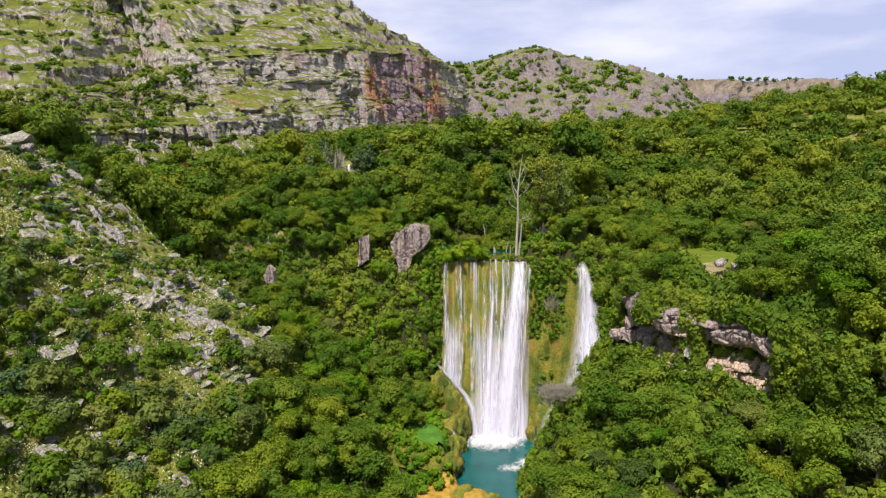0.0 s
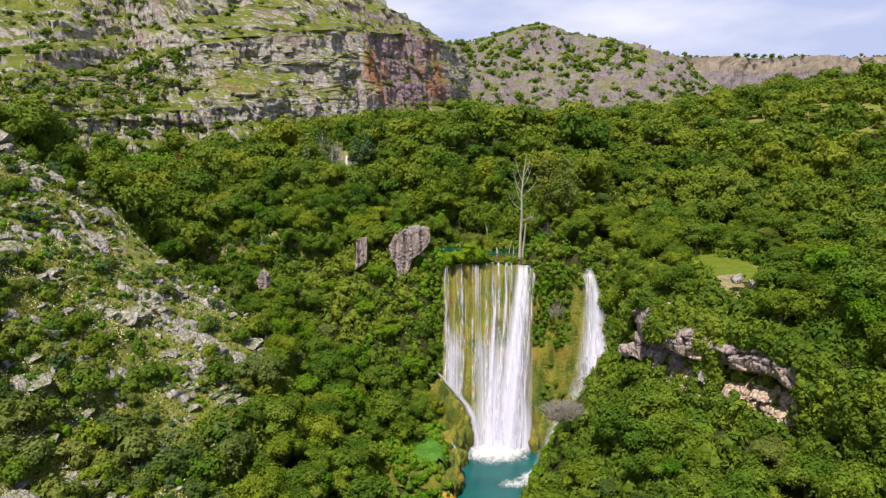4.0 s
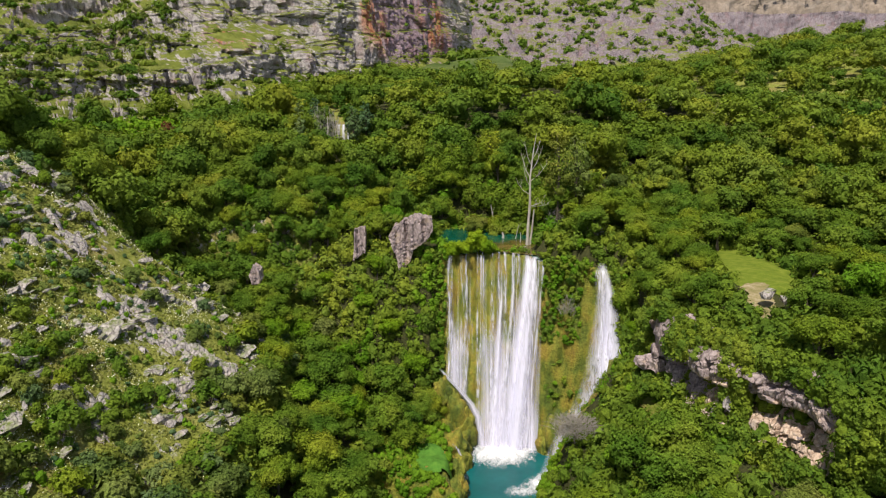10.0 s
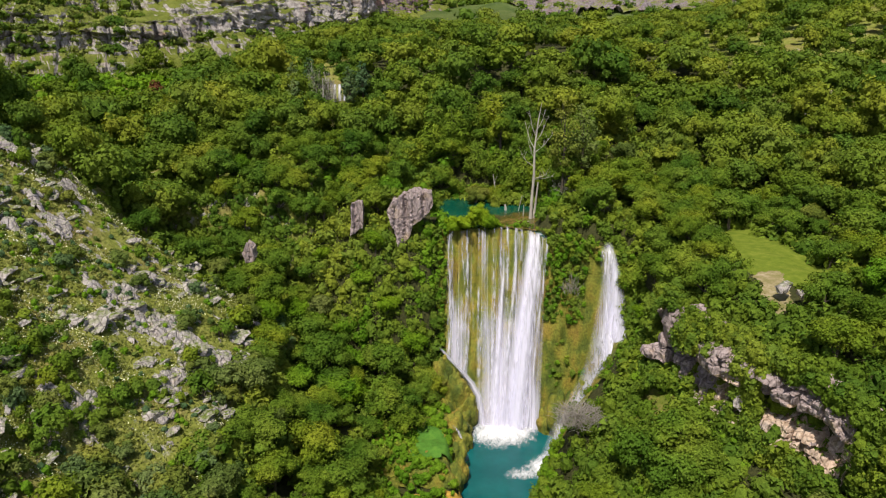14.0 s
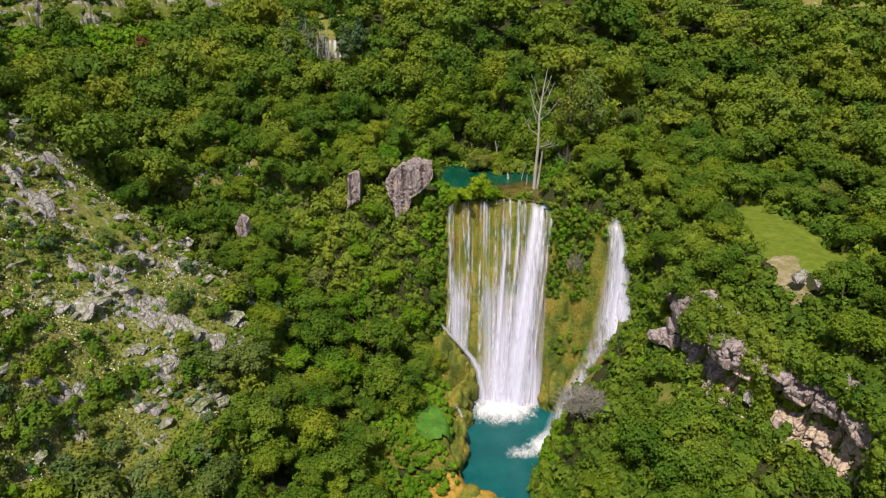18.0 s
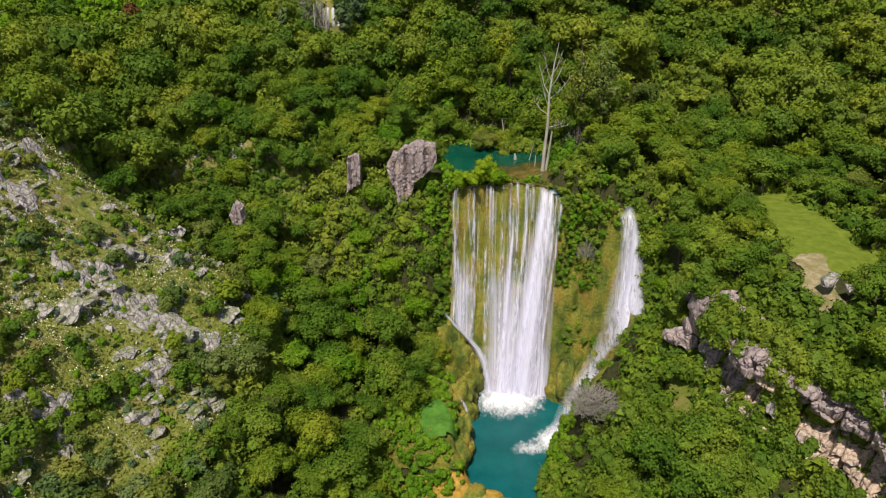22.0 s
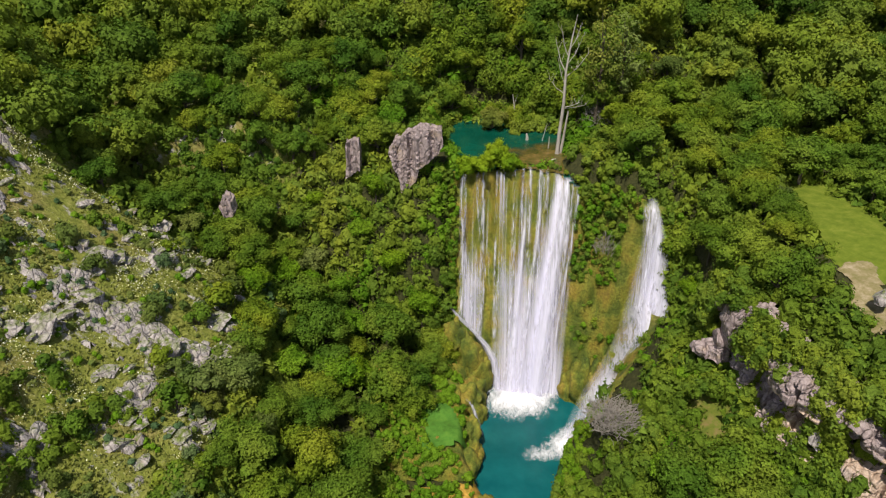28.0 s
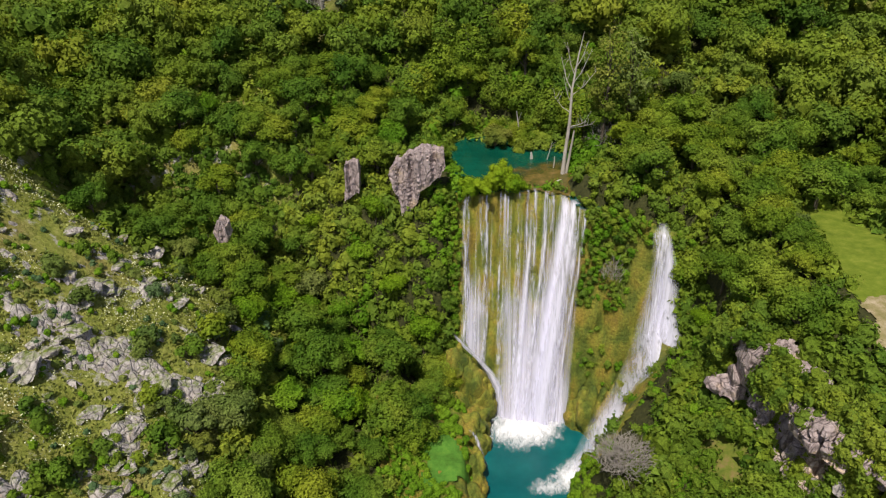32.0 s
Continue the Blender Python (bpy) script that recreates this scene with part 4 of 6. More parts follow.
kinds = []
for k, (r, h, leaf) in enumerate(((3.2, 7.0, LEAF), (2.7, 7.8, LEAF), (3.6, 7.2, LEAF), (2.9, 6.2, LEAF), (2.6, 6.4, LEAF_LIME), (2.8, 6.2, LEAF_OLIVE), (3.3, 8.0, LEAF))):
    kinds.append(tree_kind(40 + k, r, h, 3600, 0.205, leaf))
LABELS = ["broad green deciduous tree on the gorge slope", "upright green deciduous tree on the gorge slope", "wide-crowned deep green tree on the gorge bank", "low rounded green tree on the gorge slope", "yellow-green leafy tree against the rock wall", "olive-green bushy tree on the stony slope", "tall full green tree above the water"]
for i in near[:NEAR_COUNT]:
    x, y, d = spots[i]
    k = rng.choice(7, p=(0.22, 0.19, 0.19, 0.16, 0.05, 0.06, 0.13))
    if (-24 < x < -4 and 131 < y < 140) or (12 < x < 28 and 88 < y < 114 and rng.rand() < 0.45):
        k = 4
    if -28 < x < 0 and 108 < y < 131 and rng.rand() < 0.3:
        k = 4
    s = rng.choice((0.75, 0.95, 1.1, 1.35), p=(0.2, 0.3, 0.3, 0.2)) * rng.uniform(0.92, 1.08)
    if 11 < x < 27 and 94 < y < 120:
        s = min(s, 0.72)
    m = pose(x, y, spot_z[i] - 0.3, rng.uniform(-6, 6), rng.uniform(-6, 6), rng.uniform(0, 360)) @ Matrix.Diagonal((s, s, s * rng.uniform(0.8, 1.05), 1))
    plant_tree(*kinds[k], m, LABELS[k], group="gorge trees")


def woodland(index, name, label, size, count):
    """Far trees, too many to count, in one mesh."""
    rng = np.random.RandomState(90)
    proto = []
    for k in range(10):
        r, h = rng.uniform(2.8, 3.8), rng.uniform(6.2, 8.6)
        proto.append(crown_tris(rng, tree_lobes(rng, r, h), count, size, 0.5, False, 0.66, BOUGHS))
    parts, tris, core, tone, total = [], [], [], [], 0
    for i in index:
        x, y, d = spots[i]
        p = proto[rng.randint(10)]
        a, s = rng.uniform(0, 6.283), rng.choice((0.7, 0.9, 1.05, 1.3, 1.6), p=(0.15, 0.27, 0.28, 0.2, 0.1)) * (d / 4.3) ** 0.55 * (0.85 if y > 215 else 1.0)
        rot = np.array([[math.cos(a), -math.sin(a), 0], [math.sin(a), math.cos(a), 0], [0, 0, rng.uniform(0.85, 1.2)]])
        parts.append(p[0] @ rot.T * s + (x, y, spot_z[i] - 0.3))
        tris.append(p[1] + total)
        core.append(p[2])
        tone.append(np.full(len(p[0]), rng.rand()))
        total += len(p[0])
    ob = new(name, foliage(name, (np.concatenate(parts), np.concatenate(tris), np.concatenate(core)), LEAF_FAR, np.concatenate(tone)))
    return tagged(ob, label, "woodland", kind="stuff")


def clothe(name, xs, ys, leaf, label, size, count, scale, seed, kite=False, zs=None, cores=3):
    rng = np.random.RandomState(seed)
    proto = []
    for k in range(6):
        lobes = [(rng.uniform(-0.5, 0.5), rng.uniform(-0.3, 0.3), rng.uniform(-0.5, 0.6), rng.uniform(0.5, 0.85)) for _ in range(4)]
        proto.append(crown_tris(rng, lobes, count, size, 0.2, kite, cores=cores))
    zs = land(xs, ys) if zs is None else zs
    parts, tris, core, tone, total = [], [], [], [], 0
    for x, y, z in zip(xs, ys, zs):
        p, a = proto[rng.randint(6)], rng.uniform(0, 6.283)
        rot = np.array([[math.cos(a), -math.sin(a), 0], [math.sin(a), math.cos(a), 0], [0, 0, rng.uniform(0.8, 1.4)]])
        parts.append(p[0] @ rot.T * scale * rng.uniform(0.7, 1.4) + (x, y, z + 0.2))
        tris.append(p[1] + total)
        core.append(p[2])
        tone.append(np.full(len(p[0]), rng.rand() * 0.8 + 0.1))
        total += len(p[0])
    ob = new(name, foliage(name, (np.concatenate(parts), np.concatenate(tris), np.concatenate(core)), leaf, np.concatenate(tone)))
    return tagged(ob, label, "shrubbery", kind="stuff")


def scatter(x0, x1, y0, y1, d, keep, seed):
    rng = np.random.RandomState(seed)
    xs, ys = np.meshgrid(np.arange(x0, x1, d), np.arange(y0, y1, d), indexing="ij")
    xs = (xs + rng.uniform(-0.5, 0.5, xs.shape) * d).ravel()
    ys = (ys + rng.uniform(-0.5, 0.5, ys.shape) * d).ravel()
    ok = keep(xs, ys, rng.rand(len(xs)))
    return xs[ok], ys[ok]


rest = near[NEAR_COUNT:]
mid_i, far_i = rest[spots[rest, 1] < 175], rest[spots[rest, 1] >= 175]
back_x, back_y = scatter(-8, 26, 154, 186, 1.5, lambda x, y, r: (land(x, y) > 32.6) | (y > 166) | ((y > 154.5) & ((x > 9.5) | (x < -2.5))), 206)
clothe("pool_thicket", back_x, back_y, LEAF_FAR, "green thicket overhanging the back of the upper pool", 0.26, 110, 1.3, 312, zs=np.maximum(land(back_x, back_y), 33.3) + 0.5)
woodland(mid_i, "woodland", "dense green broadleaf woodland on the valley sides", 0.29, 1150)
woodland(far_i, "far_woodland", "green woodland below the cliffs in the distance", 0.37, 570)


# ---- vegetation clinging to the rock walls ----
def steepness(x, y):
    e = 0.6
    return np.hypot(land(x + e, y) - land(x - e, y), land(x, y + e) - land(x, y - e)) / (2 * e)


def wall_keep(x, y, r):
    h = land(x, y)
    ok = (steepness(x, y) > np.where(y > 146, 0.45, 0.75)) & (h > 2.0)
    ok &= ~((x < -29 - 0.1 * (y - 105)) & (y < 119 - 0.16 * (x + 30) + 5))
    ok &= ~((x > -2.0) & (x < 18.2) & (y > 119) & (y < 139))
    ok &= ~((x > 18.2) & (x < 29.0) & (y > 112) & (y < 126.5))
    ok &= ~((x > -9) & (x < 4) & (y < 121) & (h < 8))
    ok &= np.hypot((x - 27.9) / 1.7, (y - 98.2) / 3.4) + wob(x, y, 72, 1.6) > 1
    return ok & ~blocks_camera_view(x, y, h + 0.5, 1.1)


wall_x, wall_y = scatter(-48, 46, 64, 182, 1.1, wall_keep, 201)
lime = (fbm2(wall_x, wall_y, 6.0, 3, 9) > 0.05) & (wall_x > -26) & (wall_x < 26) & (wall_y > 120)
clothe("wall_creepers", wall_x[~lime], wall_y[~lime], LEAF_FAR, "green creepers and shrubs clothing the gorge walls", 0.25, 96, 1.35, 301)
clothe("lime_creepers", wall_x[lime], wall_y[lime], LEAF_LIME, "yellow-green creepers hanging on the gorge wall", 0.25, 96, 1.35, 302)
bank_x, bank_y = scatter(-9, 34, 84, 170, 1.25, lambda x, y, r: (r < 0.8) & ((forest_share(x, y) > 0) | ((x > 18) & (y > 139))) & (land(x, y) > 1.2) & ((x > 11) | (y > 140)) & ~blocks_camera_view(x, y, land(x, y) + 0.5, 0.9) & (np.hypot((x - 3.2) / 4.6, (y - 156.5) / 7.6) > 1) & (np.hypot((x - 13) / 6.5, (y - 143.5) / 6.5) > 1), 205)
fresh = (bank_x > 12) & (bank_y < 116)
clothe("bank_plants", bank_x[fresh], bank_y[fresh], LEAF_LIME, "fresh green plants on the bank of the pool", 0.2, 80, 0.9, 310)
bank_x, bank_y = bank_x[~fresh], bank_y[~fresh]
clothe("undergrowth", bank_x, bank_y, LEAF_FAR, "low green undergrowth on the banks and scarp foot", 0.24, 70, 0.95, 305)
lip_x, lip_y = scatter(0.2, 9.6, 136.2, 143.5, 0.75, lambda x, y, r: (r < np.where(x < 7.6, 0.75, 0.35)) & (y > lip_line(x) - 0.9) & (y < lip_line(x) + 2.4 + 1.6 * (np.abs(x - 6) < 2.5)), 203)
lift = np.random.RandomState(9).uniform(-0.7, 1.9, len(lip_x)) * (1 - np.abs(lip_x - 4.8) / 6.5) + 1.2 * np.exp(-((lip_x - 6.0) / 1.6) ** 2)
clothe("lip_shrubs", lip_x, lip_y - 0.5, LEAF_LIME, "fresh green shrubs overhanging the lip of the waterfall", 0.15, 170, 0.95, 304, zs=33.5 + lift)
rim_x = np.arange(14.5, 19.0, 0.6)
clothe("rim_shrubs", rim_x, lip_line(rim_x) + 0.9, LEAF_FAR, "green shrubs at the rim beside the main stream", 0.18, 90, 0.6, 311, zs=np.full(len(rim_x), 33.6) + 0.6 * (rim_x > 16.5))
floor_x, floor_y = scatter(-120, 112, 56, 205, 2.35, lambda x, y, r: (np.abs(x) < 0.8 * y + 12) & (forest_share(x, y) > 0) & ~blocks_camera_view(x, y, land(x, y) + 0.6, 1.2), 331)
clothe("forest_undergrowth", floor_x, floor_y, LEAF_FAR, "green bushes filling the gaps below the trees", 0.33, 56, 1.6, 332, cores=1)


# ---- waterfalls ----
def fall_point(x, s, x_end=None, lift=0.0):
    """A point of the main fall's face: s from 0 at the lip to 1 at the foot."""
    xe = x if x_end is None else x_end
    xx = x + (xe - x) * s
    yl, yf = lip_line(x) - 0.3, foot_line(xe) - 1.2
    y = yl - (yl - yf) * s ** 1.25 - lift
    return xx, y, LIP * (1 - s)


def tufa_face():
    nu, nv = 90, 80
    u = np.linspace(-4, 31, nu)[:, None] + np.zeros((1, nv))
    s = np.r_[-0.03, -0.012, np.linspace(0, 1.08, nv - 2)][None] + np.zeros((nu, 1))
    yl, yf = lip_line(u), foot_line(u)
    y = yl - (yl - yf) * np.clip(s, 0, 2) ** 1.25 - 0.1
    z = LIP * (1 - s)
    z = np.where(s <= 0, LIP - 0.35, z)
    y = np.where(s <= 0, yl + 0.3 - s * 140, y)
    d = fbm2(u, z * 0.5, 6.0, 4, 31) * 3.2 + fbm2(u, z * 0.25, 1.6, 3, 32) * 1.6
    y = y - d * step(0.0, 0.12, s)
    me = mesh_of("tufa_wall", np.stack([u, y, z], -1).reshape(-1, 3), grid_faces(nu, nv), TUFA, True)
    return tagged(new("tufa_wall", me), "mossy yellow-brown tufa wall behind the falling water", "rock wall", kind="structure")


tufa_face()
wrng = np.random.RandomState(5)


def strand(points, widths, across, bulge=0.12, cuts=7):
    """A sheet of falling water: rows of points down, a few columns across."""
    vs, uv = [], []
    for row, ((x, y, z), w) in enumerate(zip(points, widths)):
        for k in range(cuts):
            q = k / (cuts - 1) * 2 - 1
            vs.append((x + across[0] * q * w / 2, y + across[1] * q * w / 2 - bulge * (1 - q * q), z))
            uv.append((k / (cuts - 1), row / (len(points) - 1)))
    return np.array(vs), grid_faces(len(points), cuts), uv


def add_strand(parent, points, widths, material, across=(1, 0), hug=False):
    v, f, uv = strand(points, widths, across)
    if hug:                                     # keep the water before the ground
        for _ in range(22):
            v[:, 1] -= 0.2 * (land_grid(v[:, 0], v[:, 1]) + 0.45 > v[:, 2])
        v[:, 2] = np.maximum(v[:, 2], np.minimum(land_grid(v[:, 0], v[:, 1]) + 0.4, v[:, 2] + 1.5))
    return child("water_strand", mesh_of("water_strand", v, f, material, True, uv), parent)


main_fall = empty("waterfall")
tagged(main_fall, "tall white waterfall veiling a mossy tufa wall", "waterfall")


def ledge_s(x):
    """Where strands at the side land on the mossy ledge."""
    return 1 - max(0.0, 13.5 - 1.25 * (x + 1.3)) / LIP if x < 6 else 1.02


def main_strand(x, w0, w1, material, lift, x_end=None, s0=0.0, s1=None, n=16):
    s1 = ledge_s(x) if s1 is None else s1
    pts, ws = [], []
    for k in range(n):
        s = s0 + (s1 - s0) * k / (n - 1)
        pts.append(fall_point(x, s, x_end, lift * min(1, s * 5) + 0.25))
        ws.append(w0 + (w1 - w0) * (k / (n - 1)))
    pts.insert(0, (pts[0][0], pts[0][1] + 1.6, LIP - 0.06))
    ws.insert(0, w0)
    return add_strand(main_fall, pts, ws, material)


def curtain(material, lift, x0, x1, s_top):
    """A veil across the whole fall; at its one side it ends on the mossy ledge."""
    nu, nv = 46, 34
    vs, uv = [], []
    for i in range(nu):
        q = i / (nu - 1)
        x = x0 + (x1 - x0) * q
        xe = x - 0.9 * q * q
        s1 = ledge_s(x)
        for j in range(nv):
            t = j / (nv - 1)
            s = s_top + (s1 - s_top) * t
            px, py, pz = fall_point(x, s, xe, lift * min(1, s * 5) + 0.2)
            py -= 0.5 * float(fbm2(np.array([x]), np.array([pz * 0.25]), 3.0, 2, 44)[0]) * min(1, s * 4)
            if j == 0 and s_top == 0:
                py, pz = py + 1.4, LIP - 0.06
            vs.append((px, py, pz))
            uv.append((q, s))
    return child("water_curtain", mesh_of("water_curtain", vs, grid_faces(nu, nv), material, True, uv), main_fall)


curtain(CURTAIN_A, 0.6, 0.1, 17.6, 0.0)
curtain(CURTAIN_B, 1.3, 0.3, 17.0, 0.16)
# single threads at the lip
for x, w in ((0.45, 1.0), (0.9, 0.6), (2.9, 0.8), (3.7, 0.9), (5.9, 0.5), (7.0, 0.5), (8.6, 0.7), (10.0, 0.6), (11.2, 0.8), (12.7, 0.9), (13.6, 0.6)):
    main_strand(x, w, w + wrng.uniform(0.2, 0.6), FALL_THIN if 1 < x < 9 else FALL_MID, wrng.uniform(0.7, 1.0), x_end=x - 0.06 * x, s1=min(ledge_s(x), wrng.uniform(0.42, 0.8)))
# the full stream, leaning inwards as it falls, and the lesser ones beside it
for x, xe, w0, w1, s0, mat in ((15.7, 11.3, 2.2, 5.4, 0.02, FALL_THICK), (16.4, 11.8, 1.8, 3.6, 0.0, FALL_THICK), (15.6, 10.8, 1.0, 2.6, 0.05, FALL_THICK), (17.5, 14.0, 0.7, 0.9, 0.0, FALL_MID), (16.9, 13.2, 1.0, 2.2, 0.0, FALL_MID),
                               (13.2, 9.2, 0.7, 2.2, 0.18, FALL_MID), (11.0, 8.0, 0.7, 2.0, 0.24, FALL_THICK), (9.4, 7.4, 0.5, 1.8, 0.34, FALL_THIN), (6.8, 5.6, 0.5, 1.4, 0.34, FALL_THIN), (5.4, 2.4, 0.4, 1.1, 0.36, FALL_MID), (2.4, 1.6, 0.4, 1.4, 0.40, FALL_THIN), (0.6, 0.3, 0.8, 1.4, 0.3, FALL_MID)):
    main_strand(x, w0, w1, mat, 1.7, x_end=xe, s0=s0, s1=None if xe > 6 else ledge_s(xe))
# the run along the ledge
run_pts = [(-1.4, 128.6, 14.0), (0.2, 128.0, 12.2), (2.2, 127.6, 10.2), (4.2, 126.8, 8.0), (5.4, 126.0, 5.8), (6.0, 125.2, 2.8), (6.2, 124.6, 0.0)]
add_strand(main_fall, run_pts, [1.1, 1.6, 2.0, 2.4, 2.6, 2.4, 2.6], FALL_THICK, (0.75, -0.4))
add_strand(main_fall, [(x + 0.2, y - 0.5, z - 0.2) for x, y, z in run_pts], [0.7, 1.0, 1.2, 1.6, 1.7, 1.6, 1.8], FALL_THICK, (0.75, -0.4))

side_fall = empty("side_waterfall")
tagged(side_fall, "narrow white side waterfall running down a mossy ravine", "waterfall")
side_pts = [(26.9, 126.6, 34.6), (26.8, 125.0, 33.2), (27.2, 123.6, 29.5), (27.3, 122.6, 25.0), (27.0, 121.6, 20.0), (26.4, 120.4, 15.5), (25.2, 119.0, 12.2), (23.6, 117.6, 9.9), (21.6, 116.2, 7.6), (20.0, 114.8, 4.8), (18.9, 113.6, 2.1), (18.1, 112.6, 0.1)]
add_strand(side_fall, side_pts, [1.4, 2.2, 3.6, 5.0, 6.0, 6.6, 7.0, 7.0, 6.8, 6.8, 7.2, 8.0], FALL_RUSH, (0.92, -0.3), hug=True)
add_strand(side_fall, [(p[0] - 0.9, p[1] - 0.5, p[2] - 0.6) for p in side_pts[:8]], [0.8, 1.4, 2.0, 2.4, 2.8, 3.0, 3.0, 2.6], FALL_MID, (0.92, -0.3), hug=True)
add_strand(side_fall, [(p[0] + 0.3, p[1] - 0.6, p[2] + 0.3) for p in side_pts[1:]], [0.9, 1.6, 2.6, 3.2, 4.2, 5.0, 5.8, 6.2, 6.2, 6.4, 7.0], FALL_THICK, (0.92, -0.3), hug=True)

shelf_fall = empty("shelf_cascade")
tagged(shelf_fall, "small white cascade spilling from the mossy shelf", "waterfall")
add_strand(shelf_fall, [(0.9, 117.4, 5.1), (1.9, 116.6, 4.3), (2.6, 115.6, 2.4), (3.3, 114.6, 0.0)], [0.5, 0.8, 1.1, 1.5], FALL_MID, (0.6, 0.6))


def foam_patch(name, cx, cy, rx, ry, height, seed, label):
    """Churned water: a low lumpy mound."""
    nu, nv = 28, 40
    r = np.linspace(0, 1, nu)[:, None] + np.zeros((1, nv))
    a = np.linspace(0, 2 * np.pi, nv)[None] + np.zeros((nu, 1))
    edge = 1 + 0.7 * fbm2(np.cos(a) * 3, np.sin(a) * 3, 1.6, 3, seed)
    x, y = cx + np.cos(a) * r * rx * edge, cy + np.sin(a) * r * ry * edge
    z = 0.05 + height * (1 - r) ** 1.2 * (1 + fbm2(x, y, 1.4, 3, seed + 1) * 1.4)
    ob = new(name, mesh_of(name, np.stack([x, y, z], -1).reshape(-1, 3), grid_faces(nu, nv), FOAM, True, np.stack([r if height > 0.2 else 0.55 + 0.45 * r, a / 6.2832], -1).reshape(-1, 2)))
    return tagged(ob, label, "foam", kind="stuff")


foam_patch("foam", 10.6, 122.6, 7.2, 5.0, 1.7, 61, "white churned foam at the foot of the waterfall")
foam_patch("foam", 17.2, 113.0, 5.0, 3.8, 1.0, 64, "white foam where the side waterfall enters the pool")
foam_patch("foam", 12.4, 111.2, 4.2, 1.5, 0.05, 67, "thin foam drifting across the turquoise pool")


# plants on the tufa between and beside the falls
prng = np.random.RandomState(66)
tx, ty, tz = [], [], []
for x0, x1, s0, s1, share in ((17.9, 24.0, 0.0, 0.42, 0.6), (18.5, 23.5, 0.5, 0.85, 0.15), (28.6, 31.0, 0.0, 0.8, 0.8), (-4.0, -0.3, 0.0, 0.95, 0.85), (-1.5, 3.0, 0.66, 0.95, 0.35), (19.0, 26.0, -0.02, 0.06, 0.9)):
    for x in np.arange(x0, x1, 0.8):
        for q in np.arange(s0, s1, 0.026):
            if prng.rand() < share:
                xx = x + prng.uniform(-0.4, 0.4)
                yl, yf = float(lip_line(xx)), float(foot_line(xx))
                tx.append(xx)
                ty.append(yl - (yl - yf) * max(q, 0) ** 1.25 - 0.7)
                tz.append(LIP * (1 - q))
tx, ty, tz = np.array(tx), np.array(ty), np.array(tz)
sunny = prng.rand(len(tx)) < 0.35
clothe("tufa_plants", tx[~sunny], ty[~sunny], LEAF_FAR, "green plants growing on the wet tufa", 0.2, 70, 0.75, 306, zs=tz[~sunny])
clothe("tufa_moss_plants", tx[sunny], ty[sunny], LEAF_LIME, "yellow-green mossy plants on the wet tufa", 0.2, 70, 0.7, 307, zs=tz[sunny])
qx, qy = scatter(10.5, 19, 94, 111, 0.75, lambda x, y, r: (land(x, y) > 0.8) & (land(x, y) < 9) & (r < 0.8) & (x < 15 + (y - 94) * 0.25), 209)
clothe("shore_plants", qx, qy, LEAF_LIME, "fresh green plants along the pool's shore", 0.18, 70, 0.75, 321)
mx_, my_ = scatter(34, 56, 90, 132, 0.9, lambda x, y, r: (np.abs(np.hypot((x - 47) / 7, (y - 113) / 15) - 1.0) < 0.13) & (r < 0.7) & ~((np.abs(x - 42) < 2.6) & (y < 107)), 210)
clothe("meadow_shrubs", mx_, my_, LEAF_FAR, "green shrubs along the edge of the clearing", 0.2, 80, 0.9, 322)
sx, sy = scatter(-11, 2.5, 99, 122, 0.8, lambda x, y, r: (land(x, y) > 1.0) & (land(x, y) < 9.5) & (fbm2(x, y, 3.0, 3, 78) + (x < -5) * 0.16 > 0.0) & (np.hypot((x + 2.6) / 2.6, (y - 110.5) / 3.6) > 1), 208)
clothe("shelf_plants", sx, sy, LEAF_LIME, "yellow-green plants on the tufa shelf", 0.17, 70, 0.8, 308, zs=land(sx, sy) + 0.7)


def tufa_mound(seed, material):
    """A rounded, dripping hump of moss-grown tufa."""
    bm = bmesh.new()
    bmesh.ops.create_icosphere(bm, subdivisions=4, radius=1.0)
    for v in bm.verts:
        p = v.co + Vector((seed * 5.3, seed * 1.7, 0))
        drip = noise.noise(Vector((p.x * 3.0, p.y * 3.0, p.z * 0.7)))
        v.co *= 1 + 0.42 * noise.noise(p * 1.5) + 0.22 * drip + 0.10 * noise.noise(p * 5)
    me = bpy.data.meshes.new("tufa_mound")
    bm.to_mesh(me)
    bm.free()
    me.polygons.foreach_set("use_smooth", [True] * len(me.polygons))
    me.materials.append(material)
    return me


